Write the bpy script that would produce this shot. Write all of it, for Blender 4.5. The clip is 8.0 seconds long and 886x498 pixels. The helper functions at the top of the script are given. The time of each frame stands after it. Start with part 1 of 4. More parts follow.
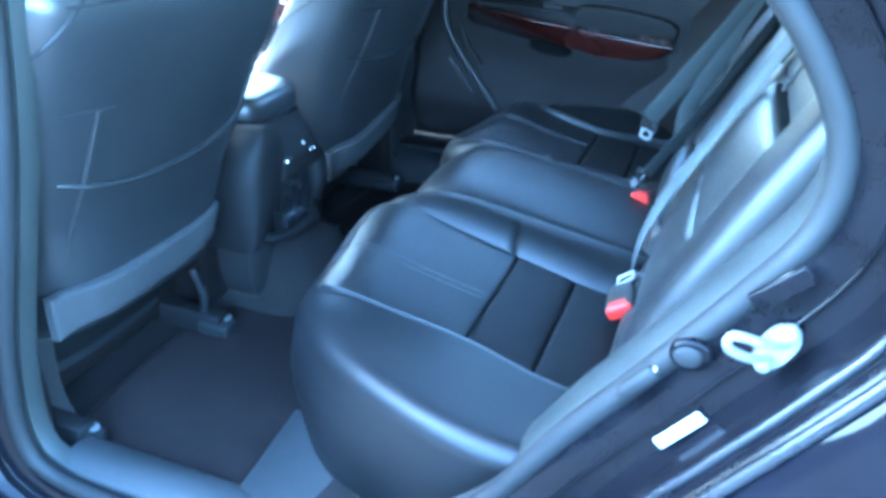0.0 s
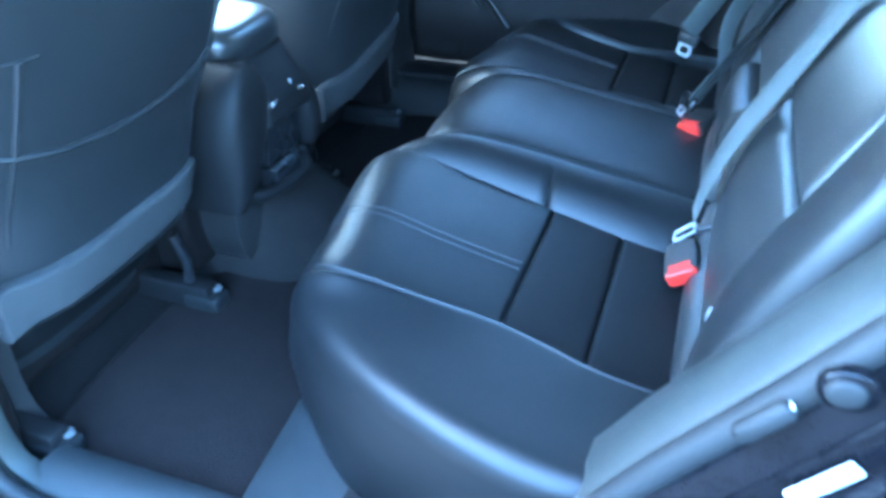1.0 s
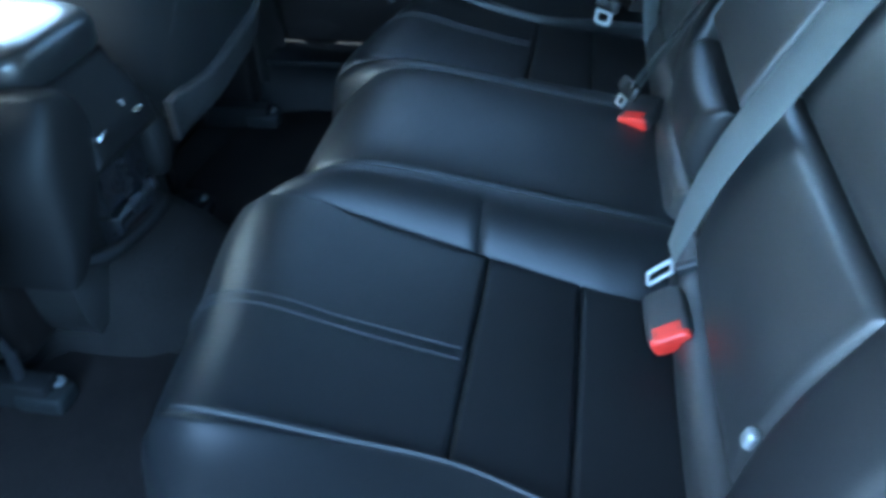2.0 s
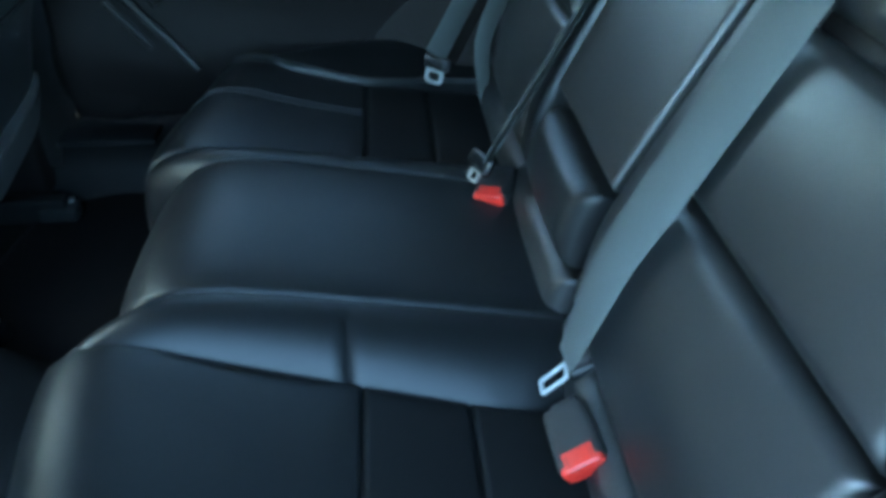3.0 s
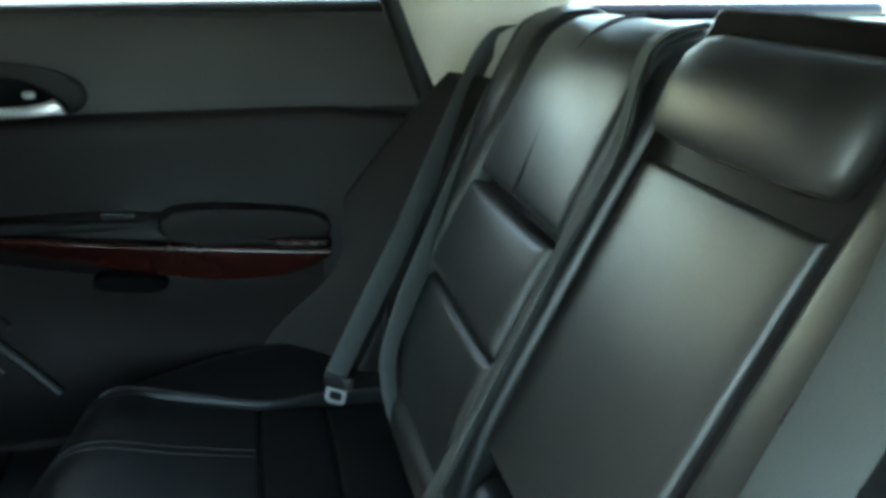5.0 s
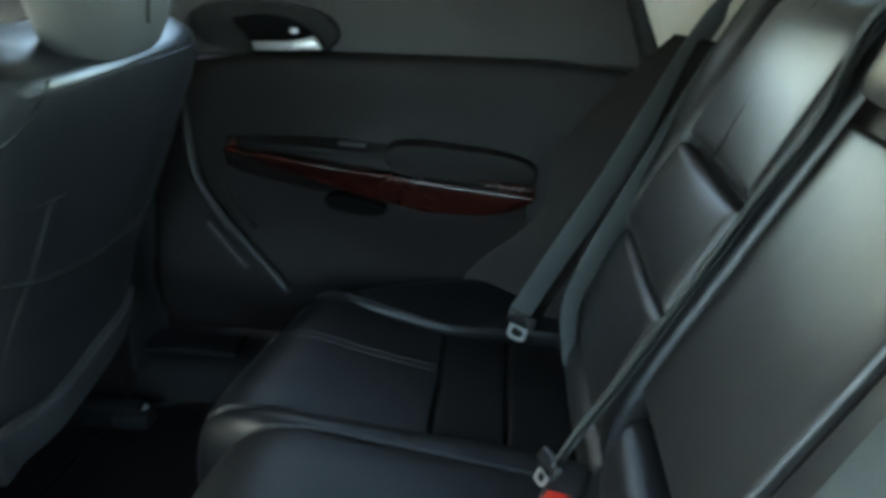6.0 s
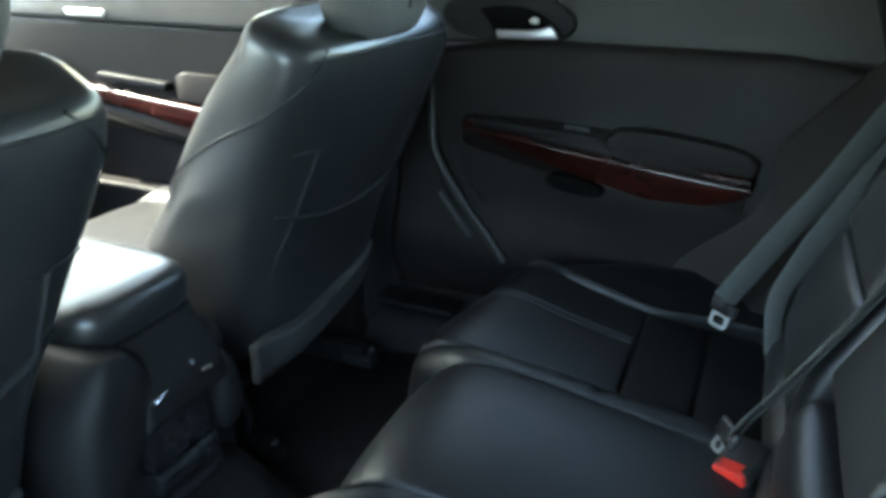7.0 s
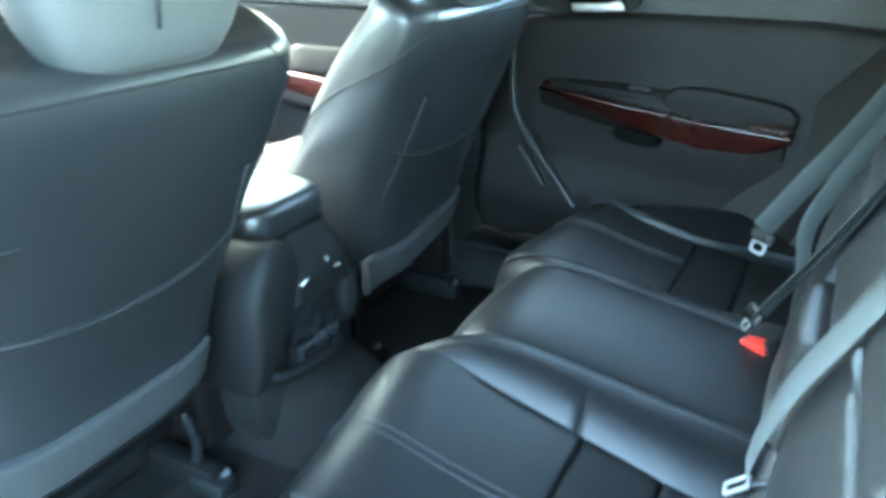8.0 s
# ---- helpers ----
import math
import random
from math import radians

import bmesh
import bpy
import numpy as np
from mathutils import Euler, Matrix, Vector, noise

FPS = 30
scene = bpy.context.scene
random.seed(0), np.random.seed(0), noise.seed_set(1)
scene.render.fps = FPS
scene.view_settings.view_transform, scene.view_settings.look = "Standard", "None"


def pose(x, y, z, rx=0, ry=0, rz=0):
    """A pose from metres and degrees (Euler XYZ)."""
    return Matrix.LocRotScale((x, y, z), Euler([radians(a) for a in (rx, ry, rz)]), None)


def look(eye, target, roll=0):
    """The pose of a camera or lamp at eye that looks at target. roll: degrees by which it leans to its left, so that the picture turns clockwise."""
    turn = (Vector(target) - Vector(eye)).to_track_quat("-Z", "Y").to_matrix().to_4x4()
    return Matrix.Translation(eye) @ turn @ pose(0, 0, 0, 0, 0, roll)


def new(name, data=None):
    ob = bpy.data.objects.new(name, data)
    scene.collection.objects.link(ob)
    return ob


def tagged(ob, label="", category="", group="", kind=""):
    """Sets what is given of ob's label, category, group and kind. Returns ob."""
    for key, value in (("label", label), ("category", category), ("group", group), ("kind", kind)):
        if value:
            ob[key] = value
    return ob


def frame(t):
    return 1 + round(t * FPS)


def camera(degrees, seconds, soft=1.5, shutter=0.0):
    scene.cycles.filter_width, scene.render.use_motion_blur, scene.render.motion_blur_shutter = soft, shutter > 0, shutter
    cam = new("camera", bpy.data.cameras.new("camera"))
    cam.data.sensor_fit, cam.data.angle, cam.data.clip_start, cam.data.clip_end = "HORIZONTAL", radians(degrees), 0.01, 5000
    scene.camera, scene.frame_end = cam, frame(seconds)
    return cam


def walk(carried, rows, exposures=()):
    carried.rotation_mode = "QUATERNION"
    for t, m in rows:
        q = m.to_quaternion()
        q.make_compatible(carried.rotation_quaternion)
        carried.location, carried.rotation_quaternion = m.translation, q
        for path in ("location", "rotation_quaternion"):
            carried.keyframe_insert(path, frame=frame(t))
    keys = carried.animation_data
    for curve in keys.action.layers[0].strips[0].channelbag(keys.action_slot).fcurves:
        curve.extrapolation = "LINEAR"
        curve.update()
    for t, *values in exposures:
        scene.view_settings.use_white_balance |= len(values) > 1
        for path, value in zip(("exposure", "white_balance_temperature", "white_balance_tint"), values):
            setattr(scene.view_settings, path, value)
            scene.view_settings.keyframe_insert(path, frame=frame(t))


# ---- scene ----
cam = camera(60.4, 8.0, soft=3.8, shutter=0.4)
PATH = [
    (0, (0.048, -1.345, 1.233), (-0.566, 0.323, 0.315), 2.0),
    (0.5, (-0.014, -1.318, 1.214), (-0.503, 0.32, 0.175), 1.5),
    (1, (-0.047, -1.163, 1.185), (-0.628, 0.404, 0.087), -0.8),
    (1.2, (-0.067, -1.081, 1.179), (-0.649, 0.455, 0.038), -0.6),
    (2.3, (-0.168, -0.859, 1.134), (-0.345, 0.729, -0.068), -1.9),
    (2.5, (-0.181, -0.833, 1.14), (-0.279, 0.759, -0.066), -1.4),
    (3, (-0.184, -0.757, 1.153), (-0.059, 0.876, 0.006), -0.0),
    (3.5, (-0.204, -0.677, 1.168), (0.073, 0.996, 0.106), 1.4),
    (4, (-0.214, -0.572, 1.2), (0.326, 1.123, 0.287), 1.6),
    (4.2, (-0.206, -0.552, 1.22), (0.339, 1.177, 0.375), 1.4),
    (5.3, (-0.177, -0.571, 1.265), (0.102, 1.286, 0.578), -0.4),
    (5.5, (-0.167, -0.59, 1.258), (-0.047, 1.266, 0.523), -0.5),
    (6, (-0.145, -0.63, 1.246), (-0.289, 1.21, 0.475), 1.5),
    (6.5, (-0.125, -0.68, 1.238), (-0.629, 1.083, 0.441), 0.1),
    (7, (-0.096, -0.734, 1.227), (-0.812, 0.971, 0.466), 0.7),
    (7.5, (-0.062, -0.823, 1.227), (-0.872, 0.829, 0.443), -0.8),
    (8, (-0.015, -1.005, 1.216), (-0.876, 0.624, 0.439), 0.1),
]
EXPOSURES = [
    (0.0, 6.83, 4650, -5),
    (0.5, 7.08, 4680, -4),
    (1.0, 6.75, 4750, -5),
    (1.2, 6.5, 4850, -5),
    (2.3, 5.53, 5400, -10),
    (3.0, 5.33, 5600, -15),
    (4.2, 5.15, 7150, -14),
    (5.3, 5.13, 7650, -9),
    (7.0, 5.34, 7400, -3),
    (7.5, 5.95, 7500, -4),
    (8.0, 6.75, 6700, -12),
]
walk(cam, [(t, look(eye, target, roll)) for t, eye, target, roll in PATH], EXPOSURES)

# ---------------------------------------------------------------- world and light
SUN_EL, SUN_AZ = 47.0, 0.0
world = bpy.data.worlds.new("world")
scene.world = world
world.use_nodes = True
wn = world.node_tree
wn.nodes.clear()
sky = wn.nodes.new("ShaderNodeTexSky")
sky.sky_type, sky.sun_disc = "NISHITA", False
sky.sun_elevation, sky.sun_rotation = radians(SUN_EL), radians(-90 - SUN_AZ)
bg = wn.nodes.new("ShaderNodeBackground")
bg.inputs["Strength"].default_value = 0.14
wo = wn.nodes.new("ShaderNodeOutputWorld")
wn.links.new(sky.outputs[0], bg.inputs[0])
wn.links.new(bg.outputs[0], wo.inputs[0])
sun_data = bpy.data.lights.new("sun", "SUN")
sun_data.energy, sun_data.angle, sun_data.color = 1.3, radians(0.6), (1.0, 0.985, 0.96)
sun = new("sun", sun_data)
sun.matrix_world = look((-math.cos(radians(SUN_EL)) * math.cos(radians(SUN_AZ)) * 9, -math.cos(radians(SUN_EL)) * math.sin(radians(SUN_AZ)) * 9, math.sin(radians(SUN_EL)) * 9), (0, 0, 0))


# ---------------------------------------------------------------- materials
def material(name, colour, rough=0.5, metal=0.0, grain=0.0, grain_size=0.002, vary=0.15, patch=0.08, coat=0.0, spec=0.5, rough_vary=0.08, sheen=0.0):
    """Procedural surface: colour varied at two scales, roughness varied, fine relief."""
    m = bpy.data.materials.new(name)
    m.use_nodes = True
    nt = m.node_tree
    b = nt.nodes["Principled BSDF"]
    b.inputs["Metallic"].default_value = metal
    b.inputs["Coat Weight"].default_value = coat
    b.inputs["Coat Roughness"].default_value = 0.06
    b.inputs["Specular IOR Level"].default_value = spec
    b.inputs["Sheen Weight"].default_value = sheen
    co = nt.nodes.new("ShaderNodeTexCoord")
    big = nt.nodes.new("ShaderNodeTexNoise")
    big.inputs["Scale"].default_value, big.inputs["Detail"].default_value = 1.0 / patch, 4
    fine = nt.nodes.new("ShaderNodeTexNoise")
    fine.inputs["Scale"].default_value, fine.inputs["Detail"].default_value = 1.0 / grain_size, 2
    nt.links.new(co.outputs["Object"], big.inputs["Vector"])
    nt.links.new(co.outputs["Object"], fine.inputs["Vector"])
    mix = nt.nodes.new("ShaderNodeMath")
    mix.operation = "ADD"
    nt.links.new(big.outputs["Fac"], mix.inputs[0])
    nt.links.new(fine.outputs["Fac"], mix.inputs[1])
    ramp = nt.nodes.new("ShaderNodeMapRange")
    ramp.inputs["From Min"].default_value, ramp.inputs["From Max"].default_value = 0.6, 1.4
    ramp.inputs["To Min"].default_value, ramp.inputs["To Max"].default_value = 1 - vary, 1 + vary
    nt.links.new(mix.outputs[0], ramp.inputs["Value"])
    tint = nt.nodes.new("ShaderNodeVectorMath")
    tint.operation = "SCALE"
    tint.inputs[0].default_value = colour
    nt.links.new(ramp.outputs[0], tint.inputs["Scale"])
    nt.links.new(tint.outputs["Vector"], b.inputs["Base Color"])
    rr = nt.nodes.new("ShaderNodeMapRange")
    rr.inputs["From Min"].default_value, rr.inputs["From Max"].default_value = 0.3, 0.7
    rr.inputs["To Min"].default_value, rr.inputs["To Max"].default_value = max(0.02, rough - rough_vary), min(1, rough + rough_vary)
    nt.links.new(big.outputs["Fac"], rr.inputs["Value"])
    nt.links.new(rr.outputs[0], b.inputs["Roughness"])
    if grain:
        bump = nt.nodes.new("ShaderNodeBump")
        bump.inputs["Strength"].default_value, bump.inputs["Distance"].default_value = grain, grain_size
        nt.links.new(fine.outputs["Fac"], bump.inputs["Height"])
        nt.links.new(bump.outputs[0], b.inputs["Normal"])
    return m


def leather(name, colour, rough, crease, spec):
    """Pebbled upholstery leather with soft creases."""
    m = material(name, colour, rough, grain=0.0, grain_size=0.0035, vary=0.12, patch=0.2, spec=spec, rough_vary=0.025)
    nt = m.node_tree
    b = nt.nodes["Principled BSDF"]
    co = nt.nodes.new("ShaderNodeTexCoord")
    cells = nt.nodes.new("ShaderNodeTexVoronoi")
    cells.feature = "DISTANCE_TO_EDGE"
    cells.inputs["Scale"].default_value = 420
    soft = nt.nodes.new("ShaderNodeTexNoise")
    soft.inputs["Scale"].default_value, soft.inputs["Detail"].default_value, soft.inputs["Distortion"].default_value = 9, 2, 0.3
    nt.links.new(co.outputs["Object"], cells.inputs["Vector"])
    nt.links.new(co.outputs["Object"], soft.inputs["Vector"])
    b1 = nt.nodes.new("ShaderNodeBump")
    b1.inputs["Strength"].default_value, b1.inputs["Distance"].default_value = 0.25, 0.0006
    nt.links.new(cells.outputs["Distance"], b1.inputs["Height"])
    b2 = nt.nodes.new("ShaderNodeBump")
    b2.inputs["Strength"].default_value, b2.inputs["Distance"].default_value = crease, 0.006
    nt.links.new(soft.outputs["Fac"], b2.inputs["Height"])
    nt.links.new(b1.outputs[0], b2.inputs["Normal"])
    nt.links.new(b2.outputs[0], b.inputs["Normal"])
    return m


def burl(name):
    """Glossy lacquered red-brown wood grain."""
    m = material(name, (0.1, 0.02, 0.01), 0.24, coat=0.25, grain_size=0.004)
    nt = m.node_tree
    b = nt.nodes["Principled BSDF"]
    co = nt.nodes.new("ShaderNodeTexCoord")
    mp = nt.nodes.new("ShaderNodeMapping")
    mp.inputs["Scale"].default_value = (6, 30, 42)
    wave = nt.nodes.new("ShaderNodeTexNoise")
    wave.inputs["Scale"].default_value, wave.inputs["Detail"].default_value, wave.inputs["Distortion"].default_value = 1.4, 6, 2.2
    nt.links.new(co.outputs["Object"], mp.inputs[0])
    nt.links.new(mp.outputs[0], wave.inputs["Vector"])
    cr = nt.nodes.new("ShaderNodeValToRGB")
    e = cr.color_ramp.elements
    e[0].position, e[0].color = 0.32, (0.006, 0.002, 0.0018, 1)
    e[1].position, e[1].color = 0.72, (0.036, 0.0075, 0.0045, 1)
    mid = e.new(0.5)
    mid.color = (0.018, 0.0038, 0.0028, 1)
    nt.links.new(wave.outputs["Fac"], cr.inputs[0])
    nt.links.new(cr.outputs[0], b.inputs["Base Color"])
    return m


def glass(name, tint):
    m = bpy.data.materials.new(name)
    m.use_nodes = True
    b = m.node_tree.nodes["Principled BSDF"]
    b.inputs["Base Color"].default_value = (*tint, 1)
    b.inputs["Transmission Weight"].default_value = 1.0
    b.inputs["Roughness"].default_value = 0.0
    b.inputs["IOR"].default_value = 1.45
    return m


def weave(name, colour, scale, rough=0.75):
    """Woven webbing with fine cross ribs."""
    m = material(name, colour, rough, grain_size=0.0015, vary=0.12, patch=0.06, spec=0.4)
    nt = m.node_tree
    b = nt.nodes["Principled BSDF"]
    co = nt.nodes.new("ShaderNodeTexCoord")
    w = nt.nodes.new("ShaderNodeTexWave")
    w.bands_direction = "DIAGONAL"
    w.inputs["Scale"].default_value = scale
    nt.links.new(co.outputs["Object"], w.inputs["Vector"])
    bp = nt.nodes.new("ShaderNodeBump")
    bp.inputs["Strength"].default_value, bp.inputs["Distance"].default_value = 0.1, 0.0006
    nt.links.new(w.outputs["Fac"], bp.inputs["Height"])
    nt.links.new(bp.outputs[0], b.inputs["Normal"])
    return m


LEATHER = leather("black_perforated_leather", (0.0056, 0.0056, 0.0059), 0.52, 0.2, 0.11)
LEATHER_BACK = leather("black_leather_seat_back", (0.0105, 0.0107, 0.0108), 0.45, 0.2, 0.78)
LEATHER_FRONT = leather("black_leather_front_seat", (0.0124, 0.0128, 0.0134), 0.34, 0.06, 0.8)
# Headrest grey, several times paler than the seat back leather.
LEATHER_HEAD = leather("headrest_grey_leather", (0.075, 0.075, 0.073), 0.42, 0.06, 0.6)
LEATHER_PAD = leather("black_smooth_leather", (0.0051, 0.0055, 0.0061), 0.44, 0.18, 0.26)
LEATHER_SMOOTH = leather("black_leather_smooth", (0.009, 0.0092, 0.0097), 0.42, 0.1, 0.36)
PIPING = leather("worn_leather_piping", (0.014, 0.0145, 0.015), 0.55, 0.03, 0.25)
THREAD = material("grey_thread", (0.024, 0.024, 0.026), 0.7, grain=0.4, grain_size=0.001)
VINYL = material("black_vinyl", (0.008, 0.0066, 0.0064), 0.52, spec=0.16, grain=0.35, grain_size=0.0012)
PLASTIC = material("dark_grey_plastic", (0.0148, 0.0141, 0.0138), 0.5, spec=0.4, grain=0.4, grain_size=0.0009)
PLASTIC_GLOSS = material("glossy_black_plastic", (0.011, 0.011, 0.012), 0.26, spec=0.3, grain=0.05)
PLASTIC_EAR = material("satin_black_plastic", (0.007, 0.0068, 0.007), 0.58, spec=0.14, grain=0.3, grain_size=0.0009)
POCKET = material("grey_pocket_cloth", (0.0165, 0.0168, 0.0172), 0.85, grain=0.5, grain_size=0.0015)
GREY_TRIM = material("grey_plastic_trim", (0.012, 0.0142, 0.0128), 0.62, grain=0.35, grain_size=0.001)
SILL_GREY = material("scuffed_grey_sill_plastic", (0.0165, 0.018, 0.0185), 0.62, grain=0.35, grain_size=0.0012, vary=0.3, patch=0.05)
LIGHT_TRIM = material("light_grey_plastic_trim", (0.42, 0.4, 0.35), 0.6, grain=0.35, grain_size=0.001)
CARPET = material("charcoal_carpet", (0.014, 0.0128, 0.0122), 0.95, spec=0.1, grain=1.0, grain_size=0.003, vary=0.4, patch=0.05)
MAT_PILE = material("black_mat_pile", (0.0135, 0.0108, 0.0102), 0.95, spec=0.1, grain=1.0, grain_size=0.0025, vary=0.45, patch=0.04)
# Near black stands in for the shade inside the pull and handle cups.
CUP_SHADE = material("near_black_cup_shade", (0.002, 0.002, 0.002), 0.9, spec=0.05)
RUBBER = material("black_rubber", (0.0065, 0.0072, 0.0076), 0.65, spec=0.3, grain=0.2, grain_size=0.0015)
STRIP = material("shiny_weather_strip", (0.01, 0.011, 0.013), 0.28, spec=0.35)
PAINT = material("black_car_paint", (0.0035, 0.0035, 0.005), 0.07, spec=0.12, coat=0.0, vary=0.2, rough_vary=0.02)
JAMB_PAINT = material("dusty_black_jamb_paint", (0.0035, 0.0035, 0.0045), 0.14, spec=0.12, vary=0.4, patch=0.03, rough_vary=0.05)
CHROME = material("chrome", (0.75, 0.76, 0.78), 0.12, metal=1.0, vary=0.05)
SATIN = material("satin_silver", (0.6, 0.6, 0.6), 0.35, metal=0.9, vary=0.06)
ZINC = material("zinc_plated_steel", (0.27, 0.28, 0.28), 0.45, metal=0.7, vary=0.12, patch=0.01)
RED = material("red_button_plastic", (0.4, 0.018, 0.011), 0.4, grain=0.1)
WEBBING = weave("grey_belt_webbing", (0.063, 0.069, 0.0665), 300)
WOOD = burl("lacquered_burl_wood")
LABEL_WHITE = material("white_label_paper", (0.5, 0.51, 0.51), 0.5, vary=0.04)
HEADLINER = material("grey_headliner_cloth", (0.28, 0.27, 0.255), 0.9, grain=0.5, grain_size=0.0015)
WINDOW_GLASS = glass("clear_window_glass", (0.93, 0.96, 0.95))
TINTED_GLASS = glass("tinted_window_glass", (0.6, 0.62, 0.61))
STONE_GREY = material("sky_block_grey", (0.06, 0.055, 0.05), 0.9, grain=0.6, grain_size=0.006, vary=0.15, patch=0.3)
ASPHALT = material("asphalt", (0.035, 0.035, 0.036), 0.9, grain=0.9, grain_size=0.008, vary=0.3, patch=0.6)


# ---------------------------------------------------------------- mesh helpers
class Geo:
    """Vertices and faces collected for one mesh."""

    def __init__(self):
        self.v, self.f = [], []

    def add(self, verts, faces):
        n = len(self.v)
        self.v += [tuple(float(c) for c in p) for p in verts]
        self.f += [tuple(i + n for i in f) for f in faces]
        return self

    def grid(self, p, flip=False, wrap=False):
        """A sheet through an array of points (rows, columns, 3)."""
        r, c = p.shape[:2]
        faces = []
        for i in range(r - 1):
            for j in range(c if wrap else c - 1):
                k = (j + 1) % c
                q = (i * c + j, i * c + k, (i + 1) * c + k, (i + 1) * c + j)
                faces.append(q[::-1] if flip else q)
        return self.add(p.reshape(-1, 3), faces)


def part(name, geo, mat, parent=None, label="", smooth=True):
    """Links a Geo or bmesh as one mesh object under a thing or part."""
    me = bpy.data.meshes.new(name)
    if isinstance(geo, Geo):
        me.from_pydata(geo.v, [], geo.f)
    else:
        geo.to_mesh(me)
        geo.free()
    me.validate()
    fix = bmesh.new()
    fix.from_mesh(me)
    bmesh.ops.recalc_face_normals(fix, faces=fix.faces)
    fix.to_mesh(me)
    fix.free()
    me.materials.append(mat)
    if smooth:
        me.shade_smooth()
        me.set_sharp_from_angle(angle=radians(50))
    ob = new(name, me)
    if parent is not None:
        ob.parent = parent
    if label:
        ob["label"] = label
    return ob


def thing(name, label, category, group="", at=(0, 0, 0)):
    ob = new(name)
    ob.empty_display_size = 0.05
    return tagged(ob, label, category, group)


def structure(name, geo, mat, label, category, smooth=True):
    return tagged(part(name, geo, mat, None, "", smooth), label, category, kind="structure")


def spline(points, n):
    """n points evenly along a smooth curve through the points."""
    p = np.array(points, float)
    ext = np.vstack([2 * p[0] - p[1], p, 2 * p[-1] - p[-2]])
    out = []
    for i in range(len(p) - 1):
        a, b, c, d = ext[i : i + 4]
        for t in np.linspace(0, 1, 24, endpoint=False):
            out.append(0.5 * (2 * b + (c - a) * t + (2 * a - 5 * b + 4 * c - d) * t * t + (3 * b - a - 3 * c + d) * t ** 3))
    out.append(p[-1])
    out = np.array(out)
    s = np.r_[0, np.cumsum(np.linalg.norm(np.diff(out, axis=0), axis=1))]
    want = np.linspace(0, s[-1], n)
    return np.stack([np.interp(want, s, out[:, k]) for k in range(p.shape[1])], 1)


def _closed(p, n):
    m = len(p)
    out = []
    for i in range(m):
        a, b, c, d = p[(i - 1) % m], p[i], p[(i + 1) % m], p[(i + 2) % m]
        for t in np.linspace(0, 1, 16, endpoint=False):
            out.append(0.5 * (2 * b + (c - a) * t + (2 * a - 5 * b + 4 * c - d) * t * t + (3 * b - a - 3 * c + d) * t ** 3))
    out = np.array(out + [out[0]])
    s = np.r_[0, np.cumsum(np.linalg.norm(np.diff(out, axis=0), axis=1))]
    want = np.linspace(0, s[-1], n, endpoint=False)
    return np.stack([np.interp(want, s, out[:, k]) for k in range(p.shape[1])], 1)


def stations(length, r, n):
    """Steps from 0 to 1 that crowd near both ends, where the padding rounds over."""
    e = np.array([0, 0.06, 0.2, 0.45, 0.75, 1.0]) * min(r, length * 0.45) / length
    return np.r_[e, np.linspace(e[-1], 1 - e[-1], n + 2)[1:-1], (1 - e)[::-1]]


def pillow(fn, r=0.015, crown=0.006, depth=0.03, n=(8, 8), face=(0, 0, 1), wrinkle=0.0006):
    """A padded panel on the sheet fn(u, v), its padding towards face: edges rounded by r, the middle raised by crown, closed behind."""
    def span(f):
        q = np.array([f(t) for t in np.linspace(0, 1, 12)])
        return np.linalg.norm(np.diff(q, axis=0), axis=1).sum()
    lu, lv = span(lambda t: fn(t, 0.5)), span(lambda t: fn(0.5, t))
    us, vs = stations(lu, r, n[0]), stations(lv, r, n[1])
    p = np.array([[fn(u, v) for v in vs] for u in us], float)
    c = np.cross(np.gradient(p, us, axis=0), np.gradient(p, vs, axis=1))
    nrm = c / np.maximum(np.linalg.norm(c, axis=2), 1e-12)[..., None]
    nrm *= 1 if (nrm @ np.array(face, float)).sum() > 0 else -1
    def edge(s, length):
        d = np.minimum(s, 1 - s) * length / max(min(r, length * 0.45), 1e-6)
        return np.sqrt(np.clip(1 - (1 - np.clip(d, 0, 1)) ** 2, 0, 1))
    rr = min(r, lu * 0.45, lv * 0.45)
    h = rr * np.minimum.outer(edge(us, lu), edge(vs, lv)) + crown * np.outer(np.sin(np.pi * us) ** 0.6, np.sin(np.pi * vs) ** 0.6)
    if wrinkle:
        for i in range(len(us)):
            for j in range(len(vs)):
                q = Vector(p[i, j])
                h[i, j] += wrinkle * noise.noise(q * 14) * min(1, 4 * h[i, j] / max(rr, 1e-6))
    top = p + nrm * h[..., None]
    g = Geo().grid(top)
    r_, c_ = top.shape[:2]
    ring = [(0, j) for j in range(c_)] + [(i, c_ - 1) for i in range(1, r_)] + [(r_ - 1, j) for j in range(c_ - 2, -1, -1)] + [(i, 0) for i in range(r_ - 2, 0, -1)]
    low = np.array([p[i, j] - nrm[i, j] * depth for i, j in ring])
    base = len(g.v)
    g.v += [tuple(q) for q in low]
    m = len(ring)
    for k in range(m):
        a, b = ring[k], ring[(k + 1) % m]
        g.f.append((a[0] * c_ + a[1], base + k, base + (k + 1) % m, b[0] * c_ + b[1]))
    mid = len(g.v)
    g.v.append(tuple(low.mean(0)))
    g.f += [(base + k, mid, base + (k + 1) % m) for k in range(m)]
    return g


